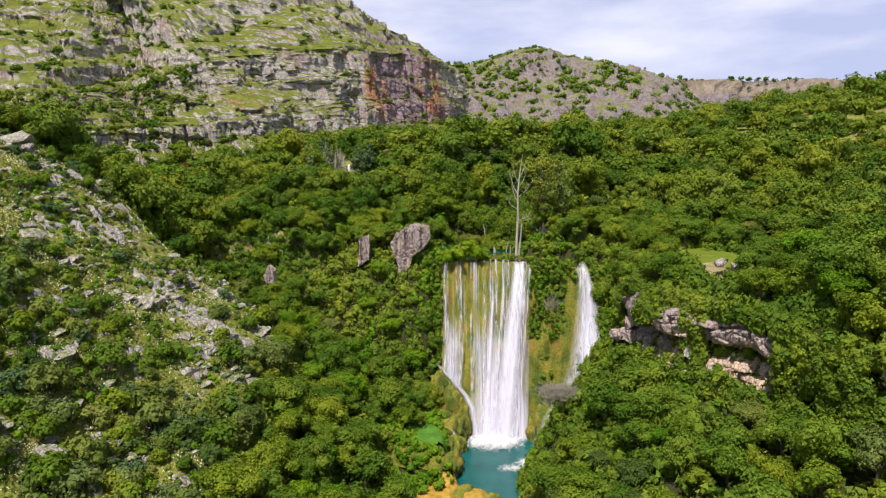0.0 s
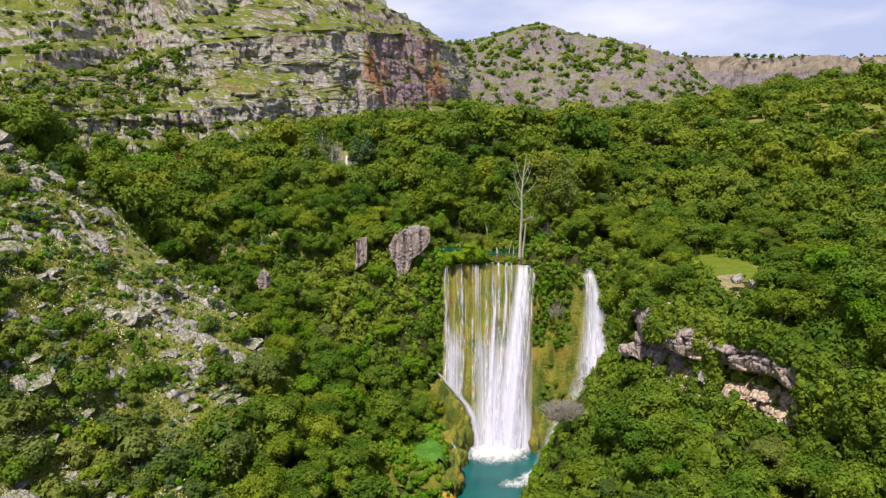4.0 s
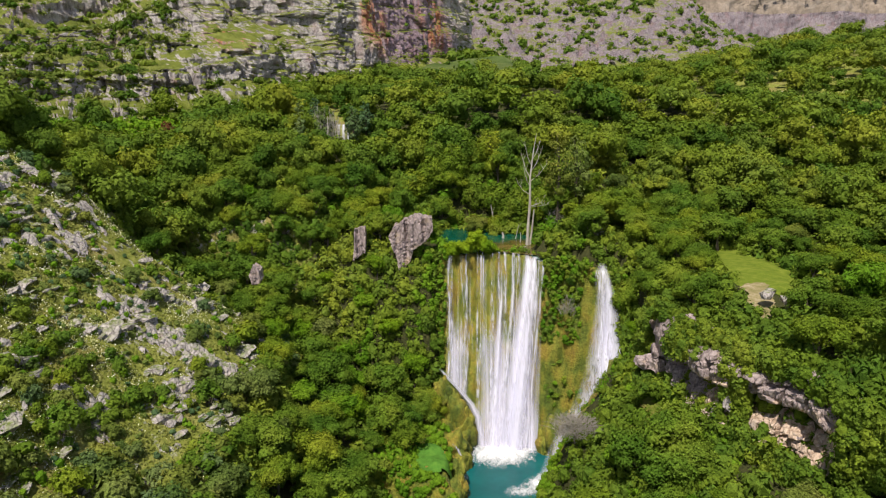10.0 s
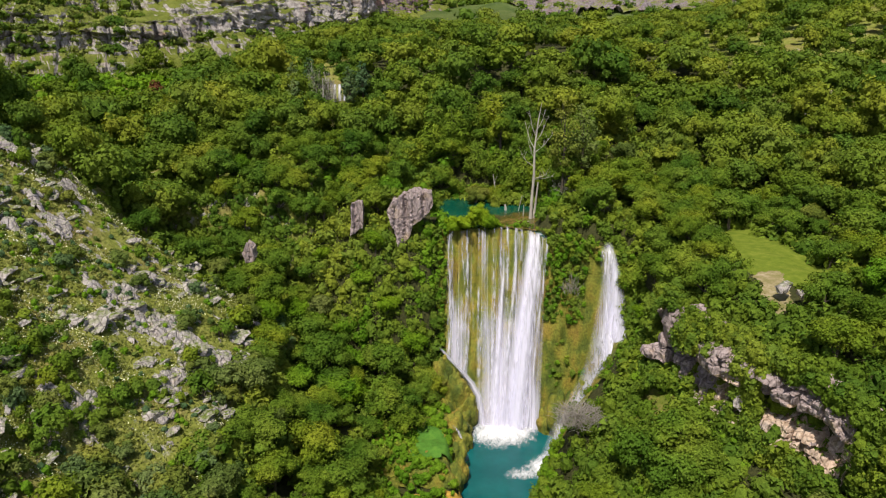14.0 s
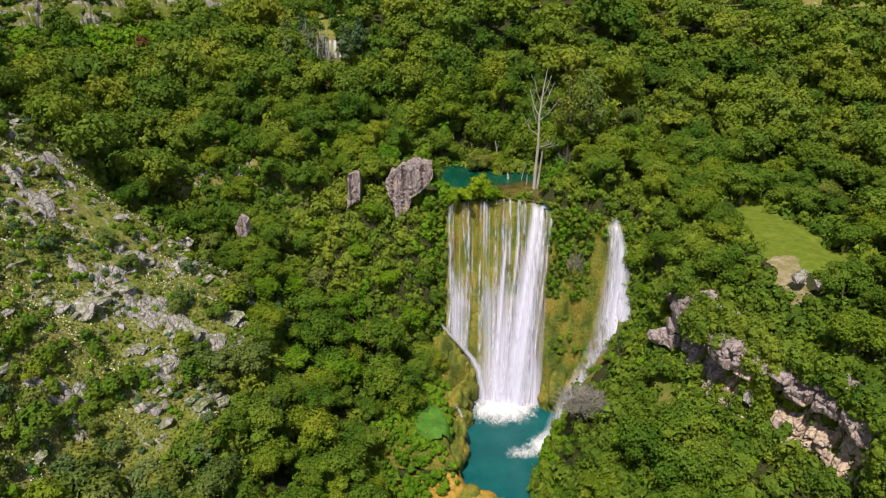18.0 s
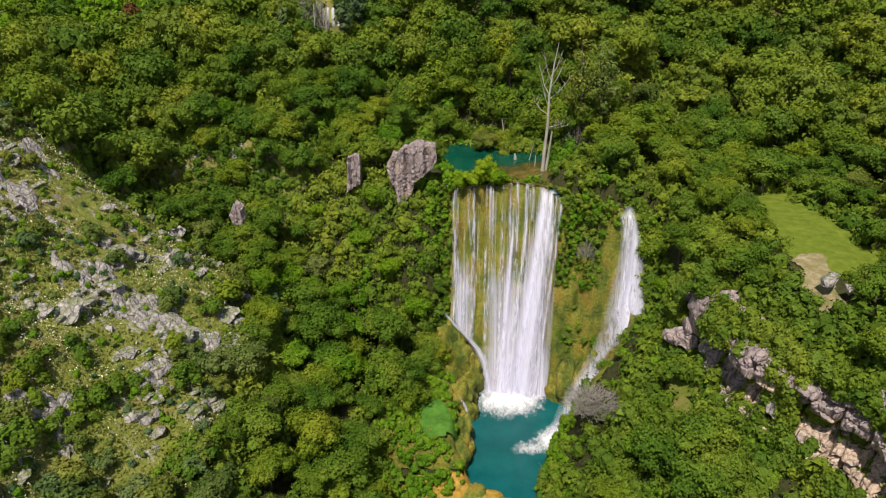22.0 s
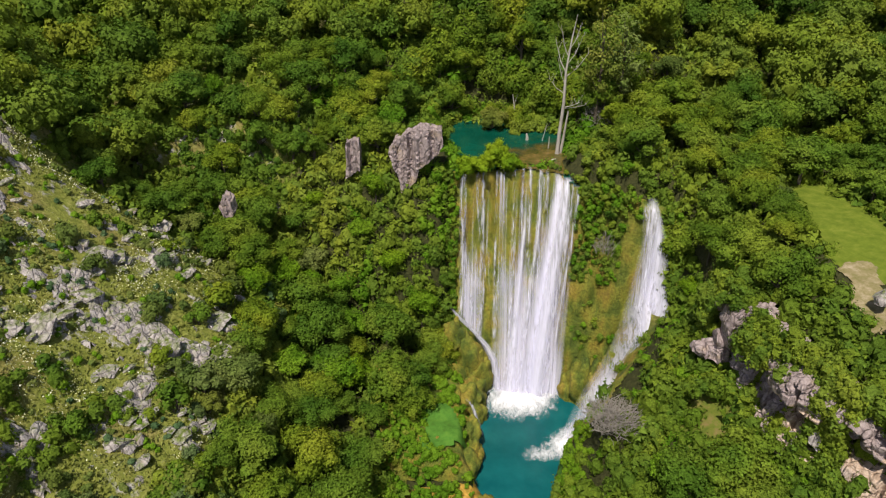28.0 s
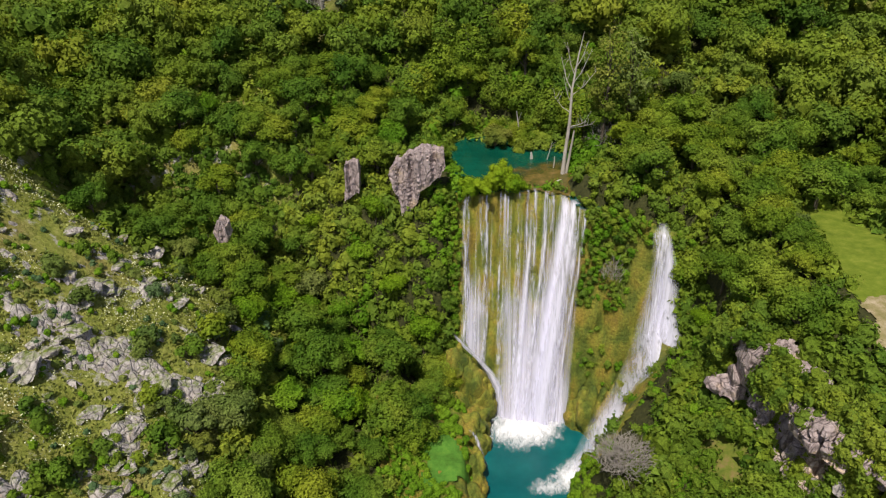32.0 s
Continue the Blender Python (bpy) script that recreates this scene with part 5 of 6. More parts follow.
MOUNDS = [tufa_mound(q, TUFA) for q in range(6)]
mrng = random.Random(41)
for x, y, z, w, h in ((2.0, 121.5, 2.0, 2.4, 3.6), (1.2, 119.5, 3.2, 2.2, 2.6), (2.6, 118.0, 1.0, 1.7, 2.4), (1.4, 112.6, 2.6, 1.9, 2.8), (2.0, 110.2, 1.2, 1.7, 2.4), (1.0, 107.8, 1.4, 2.0, 2.4), (-0.6, 105.8, 1.0, 2.2, 1.9),
                      (-3.6, 104.4, 1.2, 2.4, 1.7), (3.4, 124.6, 2.6, 2.0, 4.0), (1.2, 125.6, 6.0, 2.2, 4.4), (-0.8, 126.6, 9.4, 1.9, 3.2), (3.0, 125.8, 5.4, 1.4, 2.8), (19.4, 122.6, 2.6, 2.2, 4.8), (21.6, 121.0, 4.4, 2.0, 4.6), (17.6, 123.4, 1.2, 1.5, 2.6), (21.0, 119.2, 2.2, 1.6, 2.6), (23.2, 120.6, 9.0, 1.5, 3.6),
                      (28.4, 119.0, 9.6, 1.5, 2.8), (27.2, 117.2, 7.0, 1.6, 2.6), (7.4, 99.6, 0.2, 1.8, 0.9), (3.0, 101.4, 0.3, 2.2, 1.0), (12.6, 98.2, 0.2, 1.2, 1.4)):
    ob = new("tufa_mound", MOUNDS[mrng.randrange(6)])
    ob.matrix_world = pose(x, y, z, mrng.uniform(-8, 8), mrng.uniform(-8, 8), mrng.uniform(0, 360)) @ Matrix.Diagonal((w, w * mrng.uniform(0.75, 1.0), h, 1))
    tagged(ob, "rounded mossy yellow tufa hump beside the water", "rock", "tufa humps")


# ---- rocks ----
def rock_mesh(seed, material, size=(1, 1, 1), points=16, cuts=2, rough=0.10):
    """An angular block: the hull of random points, split and roughened."""
    r = random.Random(seed)
    bm = bmesh.new()
    for _ in range(points):
        v = Vector((r.gauss(0, 1), r.gauss(0, 1), r.gauss(0, 1))).normalized() * r.uniform(0.75, 1.05)
        bm.verts.new((v.x * size[0], v.y * size[1], v.z * size[2]))
    res = bmesh.ops.convex_hull(bm, input=bm.verts)
    bmesh.ops.delete(bm, geom=[g for g in res["geom_interior"] if isinstance(g, bmesh.types.BMVert)], context='VERTS')
    bmesh.ops.subdivide_edges(bm, edges=bm.edges, cuts=cuts, use_grid_fill=True)
    bmesh.ops.triangulate(bm, faces=bm.faces)
    k = max(size)
    for v in bm.verts:
        p = v.co / k * 2.2 + Vector((seed * 3.1, 0, 0))
        n1 = noise.noise(p) + 0.6 * noise.noise(p * 2.7) + 0.35 * abs(noise.noise(p * 6))
        v.co += v.co.normalized() * n1 * rough * k
    me = bpy.data.meshes.new("rock")
    bm.to_mesh(me)
    bm.free()
    me.materials.append(material)
    return me


ROCKS = [rock_mesh(400 + k, ROCK, (1.0, 0.75, 0.55)) for k in range(9)]


def lay_rock(x, y, w, h, seed, mat_rocks=ROCKS, label="weathered grey limestone outcrop in the grassy slope", group="slope outcrops"):
    r = random.Random(seed)
    ob = new("rock_outcrop", mat_rocks[seed % len(mat_rocks)])
    z = float(land(x, y))
    ob.matrix_world = pose(x, y, z + h * 0.02, r.uniform(-14, 14) + 8, r.uniform(-14, 14) - 16, r.uniform(-35, 35)) @ Matrix.Diagonal((w * 0.62, w * r.uniform(0.5, 0.8), h * 0.85, 1))
    return tagged(ob, label, "rock", group)


# the larger outcrops of the left-hand spur: x, y, width, height
k = 0
for x, y, w, h in ((-49.7, 120, 3.6, 2.1), (-47, 123, 5.4, 2.7), (-45, 111, 5.3, 2.9), (-44, 106.5, 4.2, 1.8), (-45, 102.7, 4.1, 1.8),
                   (-37, 116, 3.0, 1.5), (-31.5, 110.3, 4.7, 2.8), (-29.6, 106, 5.1, 4.6), (-35, 103.4, 4.5, 4.1), (-39.4, 98, 3.0, 2.2),
                   (-35.3, 97.5, 3.5, 2.2), (-36, 91, 4.2, 3.4), (-43, 125, 4.3, 3.8), (-61, 97.7, 5, 3.6), (-51, 88, 7.6, 4.4), (-80, 125, 7.6, 5),
                   (-40.4, 65, 3.5, 4.5), (-46.5, 78.4, 4.8, 3.2), (-38, 70, 5.1, 2.9), (-46, 99, 5.7, 2.4), (-57, 86, 4, 3)):
    for q in range(3 if w > 4 else 2):
        r = random.Random(900 + k)
        lay_rock(x + r.uniform(-0.4, 0.4) * w * (q > 0), y + r.uniform(-0.3, 0.3) * w * (q > 0), w * (0.8 if q == 0 else r.uniform(0.3, 0.5)), h * (0.9 if q == 0 else r.uniform(0.4, 0.7)), k)
        k += 1
# smaller stones, in belts
rr = np.random.RandomState(17)
stones = 0
while stones < 260:
    x, y = rr.uniform(-85, -29), rr.uniform(62, 126)
    belt = fbm2(np.array([x]), np.array([y]), 9.0, 3, 77)[0]
    if belt < 0.02 or abs(x) > 0.72 * y + 4 or y > 118 - 0.16 * (x + 30) + 5:
        continue
    w = rr.uniform(0.6, 2.6)
    lay_rock(x, y, w, w * rr.uniform(0.3, 0.65), k, label="small weathered limestone stone on the grassy slope", group="slope stones")
    k += 1
    stones += 1

def bedrock():
    """Limestone pavement breaking through the turf of the spur."""
    d = 0.36
    xs, ys = np.arange(-96, -25, d), np.arange(58, 130, d)
    X, Y = np.meshgrid(xs, ys, indexing="ij")
    U, V = X * 0.8 + Y * 0.6, (Y * 0.8 - X * 0.6) * 0.75
    mask = fbm2(U, V, 4.6, 4, 501) + 0.35 * fbm2(X, Y, 22.0, 2, 502) + 0.65 * fbm2(X, Y, 1.7, 2, 508)
    out, edge = blocks(U, V, 2.2, 1.3, 503)
    out2, edge2 = blocks(U, V, 0.8, 0.6, 507)
    rise = (mask - 0.10) * 5.0
    rise = np.clip(rise, -1.2, 0.7) + out * 0.30 + out2 * 0.14 - 0.4 * (1 - step(0, 0.3, edge))
    Z = land_grid(X, Y) + rise
    X, Y = X + fbm2(X, Y, 1.1, 2, 504) * 0.5, Y + fbm2(X, Y, 1.1, 2, 505) * 0.5
    f = grid_faces(len(xs), len(ys))
    ok = (rise > -0.3) & (np.abs(X) < 0.74 * Y + 4) & (Y < 119 - 0.16 * (X + 30) + 5) & (X < -27.5)
    f = f[ok.ravel()[f].all(1)]
    ob = new("bedrock", mesh_of("bedrock", np.stack([X, Y, Z], -1).reshape(-1, 3), f, ROCK, False))
    return tagged(ob, "weathered grey limestone bedrock breaking through the turf", "rock", kind="stuff")


bedrock()

# rock slabs in the head wall
PINKS = [rock_mesh(500 + q, ROCK_PINK, (1, 0.8, 1.1), 14, 3, 0.07) for q in range(5)]
OCHRES = [rock_mesh(520 + q, ROCK_OCHRE, (1, 0.8, 0.9), 14, 3, 0.08) for q in range(4)]
GREYS = [rock_mesh(540 + q, ROCK, (1, 0.8, 0.9), 14, 3, 0.09) for q in range(4)]


def slab(name, outline, y, depth, material, label, lean=0.0):
    """A thick slab with the given outline in x and z."""
    bm = bmesh.new()
    front = [bm.verts.new((x, y + lean * (z - outline[0][1]), z)) for x, z in outline]
    face = bm.faces.new(front)
    res = bmesh.ops.extrude_face_region(bm, geom=[face])
    for v in res["geom"]:
        if isinstance(v, bmesh.types.BMVert):
            v.co.y += depth
    bmesh.ops.triangulate(bm, faces=bm.faces)
    for _ in range(4):
        bmesh.ops.subdivide_edges(bm, edges=[e for e in bm.edges if e.calc_length() > 0.5], cuts=1)
        bmesh.ops.triangulate(bm, faces=bm.faces)
    for v in bm.verts:
        p = Vector((v.co.x * 0.8, v.co.y * 0.5, v.co.z * 0.22))
        plank = noise.noise(Vector((v.co.x * 1.5, 3.0, v.co.z * 0.07)))
        v.co.y += round(plank * 4) / 4 * 1.1 + noise.noise(p * 3.1) * 0.16
        v.co.x += noise.noise(v.co * 0.9) * 0.16
        v.co.z += noise.noise(Vector((v.co.x * 1.6, v.co.y, 4.0))) * 0.45
    bmesh.ops.recalc_face_normals(bm, faces=bm.faces)
    me = bpy.data.meshes.new(name)
    bm.to_mesh(me)
    bm.free()
    me.materials.append(material)
    return tagged(new(name, me), label, "rock")


slab("rock_crag", [(-11, 36.8), (-9.9, 38.9), (-6.5, 41.0), (-2.9, 40.6), (-2.6, 38.4), (-4.0, 36.0), (-6.3, 34.6), (-6.8, 32.5), (-8.0, 30.6), (-9.1, 31.0), (-9.8, 33.6)], 136.2, 2.6, ROCK_PINK, "bare pinkish rock slab overhanging the gorge wall")
slab("rock_crag", [(-17.5, 38.2), (-15.4, 38.5), (-15.4, 36.0), (-15.6, 33.6), (-18.0, 32.0), (-17.7, 35.0)], 137.8, 2.2, ROCK_PINK, "narrow pinkish rock slab in the leafy wall")
slab("rock_crag", [(-35.4, 31.4), (-34.4, 33.6), (-33.4, 32.8), (-33.1, 31.0), (-33.7, 30.0), (-35.0, 29.9)], 128.6, 2.2, ROCK_PINK, "small greyish rock face among trees")


def outcrop(x, y, z, parts, label):
    base = empty("rock_outcrop", (x, y, z))
    for n, (mesh, dx, dy, dz, sx, sy, sz, turn) in enumerate(parts):
        ob = child("rock", mesh, base)
        ob.matrix_basis = pose(dx * 1.1, dy, dz * 1.1, 6 * n - 8, 5 * n - 6, turn) @ Matrix.Diagonal((sx * 1.3, sy * 1.3, sz * 1.3, 1))
    return tagged(base, label, "rock", "scarp outcrops")


def scarp_band():
    """The broken limestone edge of the bench: caps that overhang a dark cleft, a pale foot."""
    ys = np.arange(107.5, 76.5, -0.14)
    ax = scarp_right(ys) - 0.9 + fbm2(ys, ys * 0, 7.0, 3, 601) * 3.0
    along = np.r_[0, np.cumsum(np.hypot(np.diff(ax), np.diff(ys)))]
    slope = np.gradient(np.convolve(np.pad(ax, 20, mode="edge"), np.ones(41) / 41, "valid"), ys)
    ox, oy = -1 / np.hypot(1, slope), -np.abs(slope) / np.hypot(1, slope) - 0.25
    nv = 64
    v = np.linspace(0, 1, nv)[None] + 0 * along[:, None]
    A = along[:, None] + 0 * v
    top = 33.4 + fbm2(ys, ys * 0, 6.0, 3, 602)[:, None] * 4.0
    foot = 24.6 + fbm2(ys, ys * 0, 9.0, 2, 603)[:, None] * 3.0
    Z = foot + (top - foot) * v
    cut = np.clip(0.75 + fbm2(ys, ys * 0, 5.0, 2, 604) * 2.6, 0.1, 1.5)[:, None]
    out = line(v, (0, 1.3), (0.25, 0.7), (0.36, 0.0), (0.5, -0.2), (0.58, 1.2), (0.8, 1.6), (0.93, 0.9), (1, -1.6))
    out = out - 1.9 * cut * np.exp(-((v - 0.46 - fbm2(A, A * 0, 6.0, 2, 605) * 0.3) / 0.10) ** 2)
    big, rim = blocks(A, Z, 3.4, 3.0, 606)
    small, rim2 = blocks(A, Z, 1.3, 1.2, 608)
    out = out + big * 0.75 - 0.9 * (1 - step(0, 0.32, rim)) + small * 0.22 - 0.25 * (1 - step(0, 0.2, rim2)) + fbm2(A, Z, 1.2, 3, 609) * 0.5
    X, Y = ax[:, None] + ox[:, None] * out, ys[:, None] + oy[:, None] * out
    f = grid_faces(len(ys), nv)
    me = mesh_of("scarp_rock", np.stack([X, Y, Z], -1).reshape(-1, 3), f, ROCK_PINK, False)
    me.materials.append(ROCK_OCHRE)
    mid = (f % nv).mean(1) / nv
    fresh = fbm2(A, Z, 5.0, 3, 611).ravel()[f[:, 0]] + line(along, (0, -0.2), (14, -0.05), (20, 0.22), (60, 0.25))[f[:, 0] // nv] - (mid > 0.62) * 0.3
    me.polygons.foreach_set("material_index", (fresh > 0.1).astype(np.int32))
    return tagged(new("rock_scarp", me), "overhanging pinkish-grey limestone scarp above a dark cleft", "rock wall", kind="structure")


scarp_band()
slab("rock_crag", [(29.2, 30.6), (29.5, 32.6), (31.2, 33.6), (33.4, 33.2), (34.0, 30.8), (33.2, 27.6), (32.4, 28.8), (31.4, 27.4), (30.4, 28.4), (29.7, 28.1)], 101.2, 2.6, ROCK_PINK, "overhanging pinkish limestone block on the scarp")
slab("rock_crag", [(28.2, 25.4), (28.4, 26.6), (29.6, 27.2), (30.8, 26.6), (31.0, 25.6), (30.0, 24.9), (29.0, 25.3)], 102.6, 2.2, ROCK_PINK, "broken limestone ledge under the overhang")
crng = np.random.RandomState(612)
px, py, pz = [], [], []
for y0, y1, z0, z1, many in ((105.6, 108, 25, 34, 60), (96.0, 100.6, 29.5, 34, 70), (103, 105.6, 33.8, 35.0, 16), (86.6, 90.0, 25, 34.4, 80), (90, 95.5, 32.2, 34.6, 34), (76, 86, 33.2, 35, 46), (64, 75, 24, 34, 150), (76, 93, 22.8, 25.2, 110)):
    y = crng.uniform(y0, y1, many)
    z = crng.uniform(z0, z1, many)
    px.append(scarp_right(y) - line(z, (23, 3.0), (27, 1.6), (31, 2.4), (35, 0.6)) + crng.uniform(-0.5, 0.5, many))
    py.append(y)
    pz.append(z)
clothe("scarp_creepers", np.concatenate(px), np.concatenate(py), LEAF_FAR, "green creepers and shrubs draped over the scarp", 0.22, 100, 1.0, 613, zs=np.concatenate(pz))
outcrop(29.6, 103.6, 27.6, [(PINKS[1], 0, 0, 0, 1.3, 1.2, 1.1, 70), (PINKS[2], -1.6, 0.6, -1.6, 1.0, 1.1, 0.9, 120), (GREYS[0], 2.2, -0.6, -1.0, 1.2, 1.2, 1.1, 10)], "tumbled limestone blocks below the overhang")
outcrop(34.6, 89.0, 27.0, [(GREYS[1], 0, 0, 0.4, 1.3, 1.2, 1.5, 30), (GREYS[2], -1.4, 1.4, -1.6, 1.0, 1.0, 1.2, 80), (OCHRES[3], 1.6, -1.2, -2.2, 1.2, 1.2, 1.3, 150)], "tumbled grey and ochre blocks on the scarp")
outcrop(41.0, 96.5, 38.6, [(GREYS[0], 0, 0, 0, 1.2, 1.0, 0.8, 30), (GREYS[2], 1.3, -1.4, -0.2, 0.8, 0.8, 0.6, 90)], "small grey stones beside the bare path")
for n, (x, y) in enumerate(((87, 215), (88.5, 181.5), (99, 176), (125, 199.5))):
    z = float(land(x, y))
    outcrop(x, y, z + 1.4, [(OCHRES[n % 4], 0, 0, 0, 2.6, 1.8, 1.8, 20 * n), (GREYS[n % 4], 2.2, 1.0, -0.4, 2.0, 1.6, 1.4, 50 * n)], "bare brownish rocks in a gap of the wooded hillside")

# ---- dead wood by the upper pool ----
def dead_tree():
    base = empty("dead_tree", (16.2, 145.2, 33.0))
    child("trunk", mesh_of("trunk", *limb([(0, 0, -1), (0.1, 0, 4), (0.3, -0.2, 9), (0.2, 0, 14), (0.7, 0.2, 19), (1.2, 0.2, 22.5)], [0.40, 0.30, 0.24, 0.18, 0.11, 0.03], 8), DEADWOOD, True), base)
    child("trunk", mesh_of("trunk", *limb([(0.5, 0.3, -0.8), (0.9, 0.4, 3), (1.2, 0.2, 7.5)], [0.30, 0.22, 0.13], 7), DEADWOOD, True), base, "broken second stem")
    r = random.Random(3)
    for zz, dx, dy, dz, rad in ((13.2, 3.4, 0.5, 3.6, 0.12), (13.8, -2.0, 0.4, 5.0, 0.11), (8.2, 2.6, -0.4, 1.0, 0.10), (8.0, 3.8, 0.2, 0.6, 0.08), (16.5, -1.4, 0, 4.5, 0.08), (17.0, 1.8, 0.3, 4.2, 0.08), (10.5, -2.6, 0.2, 2.4, 0.08), (15.0, 2.2, -0.5, 5.2, 0.07), (12.0, -1.6, -0.6, 4.4, 0.07)):
        limbs = [limb([(0.25, 0, zz), (0.25 + dx * 0.5, dy * 0.5, zz + dz * 0.35), (0.25 + dx, dy, zz + dz)], [rad, rad * 0.7, 0.02], 5)]
        for _ in range(6):
            f = r.uniform(0.35, 0.95)
            p = Vector((0.25 + dx * f, dy * f, zz + dz * f * f ** 0.4))
            q = p + Vector((r.uniform(-0.9, 0.9), r.uniform(-0.7, 0.7), r.uniform(0.4, 1.8)))
            limbs.append(limb([p, (p + q) / 2 + Vector((r.uniform(-0.1, 0.1), 0, 0)), q], [0.035, 0.025, 0.008], 4))
        v, f = joined_limbs(limbs)
        child("branch", mesh_of("branch", v, f, DEADWOOD, True), base)
    return tagged(base, "tall bleached dead tree standing at the upper pool", "dead tree")


dead_tree()


def snag(x, y, z, tip, rad, label, name="snag"):
    base = empty(name, (x, y, z))
    t = Vector(tip)
    child("stem", mesh_of("stem", *limb([(0, 0, -0.8), t * 0.5 + Vector((0.08, 0, 0)), t], [rad, rad * 0.75, rad * 0.35], 6), DEADWOOD, True), base)
    if t.length > 3:
        child("twig", mesh_of("twig", *limb([t * 0.6, t * 0.75 + Vector((0.3, 0, 0.3)), t * 0.85 + Vector((0.8, 0.1, 0.8))], [rad * 0.3, rad * 0.2, 0.01], 4), DEADWOOD, True), base)
    return tagged(base, label, "dead wood", "dead wood in the pool")


snag(10.6, 158.0, 33.0, (-0.9, 0.2, 6.2), 0.17, "thin bleached snag standing in the pool")
snag(11.9, 151.4, 33.0, (-0.15, 0, 1.5), 0.36, "pale broken stump in the shallow pool", "stump")
snag(14.3, 151.0, 33.0, (0.8, 0, 3.4), 0.10, "thin leaning dead stem in the pool")
snag(15.0, 147.5, 33.0, (0.1, 0, 2.4), 0.13, "short dead stem in the shallow pool")
snag(19.0, 149.0, 33.2, (1.6, -0.4, 1.2), 0.12, "fallen bleached branch at the pool's edge", "fallen_branch")
snag(14.0, 142.0, 33.3, (1.6, 0.3, 0.35), 0.16, "small log lying on the tufa lip", "fallen_branch")


def brush(x, y, z, rx, rz, count, seed, label, material=TWIG, name="dead_bush"):
    """A tangle of bare twigs."""
    r = random.Random(seed)
    base = empty(name, (x, y, z))
    groups = []
    for _ in range(count):
        a, e, w = r.uniform(0, 6.283), r.uniform(-0.1, 1.3), r.uniform(0.1, 0.95)
        p = Vector((math.cos(a) * rx * w, math.sin(a) * rx * w, rz * r.uniform(-0.1, 0.9) * (1 - w * w * 0.7)))
        b = a + r.gauss(0, 1.1)
        q = p + Vector((math.cos(b) * math.cos(e), math.sin(b) * math.cos(e), math.sin(e) * rz / rx + 0.15)) * r.uniform(0.25, 0.6) * rx
        mid = (p + q) / 2 + Vector((r.uniform(-1, 1), r.uniform(-1, 1), r.uniform(-0.2, 1))) * 0.22
        groups.append(limb([p, mid, q], [0.045, 0.03, 0.008], 4))
    v, f = joined_limbs(groups)
    child("twig_tangle", mesh_of("twig_tangle", v, f, material, True), base)
    return tagged(base, label, "dead bush")


brush(18.4, 101.6, 16.6, 3.4, 1.5, 520, 5, "grey leafless bush above the pool's bank")
brush(17.6, 102.8, 14.8, 2.2, 1.6, 160, 6, "grey leafless bush above the pool's bank")
brush(21.5, 127.5, 25.0, 1.6, 3.0, 120, 8, "grey dry twigs hanging between the waterfalls")
brush(24.0, 149.0, 37.0, 3.2, 3.6, 240, 9, "tangle of brown bare branches behind the dead tree")
brush(27.0, 134.5, 38.0, 2.4, 2.0, 120, 10, "pale dry shrub above the waterfall")

# ---- taller trees that stand out ----


def tall_tree(x, y, height, radius, leaf, seed, label, count=1500, size=0.26, sink=0.4):
    rng = np.random.RandomState(seed)
    lobes = []
    for q in range(15):
        f = 0.32 + 0.66 * q / 14
        a = q * 2.4
        w = radius * (1 - 0.65 * abs(f - 0.62) / 0.4)
        lobes.append((math.cos(a) * w * 0.55, math.sin(a) * w * 0.55, height * f, max(0.5, w * 0.5)))
    base = empty("tree", (x, y, float(land(x, y)) - sink))
    limbs = [limb([(0, 0, -1), (0.15, 0, height * 0.4), (0, 0.1, height * 0.9)], [0.34, 0.22, 0.05], 7)]
    limbs += [limb([(0, 0, l[2] * 0.7), (l[0] * 0.6, l[1] * 0.6, l[2] * 0.88), (l[0], l[1], l[2])], [0.12, 0.08, 0.02], 5) for l in lobes[::2]]
    v, f = joined_limbs(limbs)
    child("trunk", mesh_of("trunk", v, f, BARK, True), base)
    child("crown", foliage("crown", crown_tris(rng, lobes, count, size, 0.2, True, 0.55), leaf), base)
    return tagged(base, label, "tree")


tall_tree(22.5, 148.5, 19.5, 4.2, LEAF_OLIVE, 1, "tall airy grey-green tree beside the dead tree", 1500, 0.24)
tall_tree(26.5, 150.5, 17.5, 4.0, LEAF_OLIVE, 2, "tall airy grey-green tree above the upper pool", 1500, 0.24)
for q, (x, y, h) in enumerate(((-31.5, 186, 13), (-34, 191, 14), (-24.0, 189, 12.5), (-36.5, 184, 11), (-39, 195, 13), (-21.5, 195, 12))):
    tall_tree(x, y, h, 2.6, LEAF_GREY, 20 + q, "slender pale grey-green poplar by the far cascade", 900, 0.30)
for q, (x, y, h) in enumerate(((-3.5, 166, 10), (1.5, 169, 11), (6.5, 168, 10.5), (11.5, 166.5, 10), (16.5, 163, 9.5), (-7.5, 161, 9), (4.0, 175, 11), (10.5, 174, 11), (-2.5, 174.5, 10.5), (20, 158, 9))):
    tall_tree(x, y, h, 4.0, LEAF, 60 + q, "full dark green tree overhanging the upper pool", 2600, 0.24)
snag(-30.0, 183.5, 46.0, (0.5, 0, 11.0), 0.22, "bleached dead poplar among the far trees")
snag(-27.0, 184.0, 46.0, (-0.4, 0, 10.0), 0.18, "bleached dead poplar among the far trees")
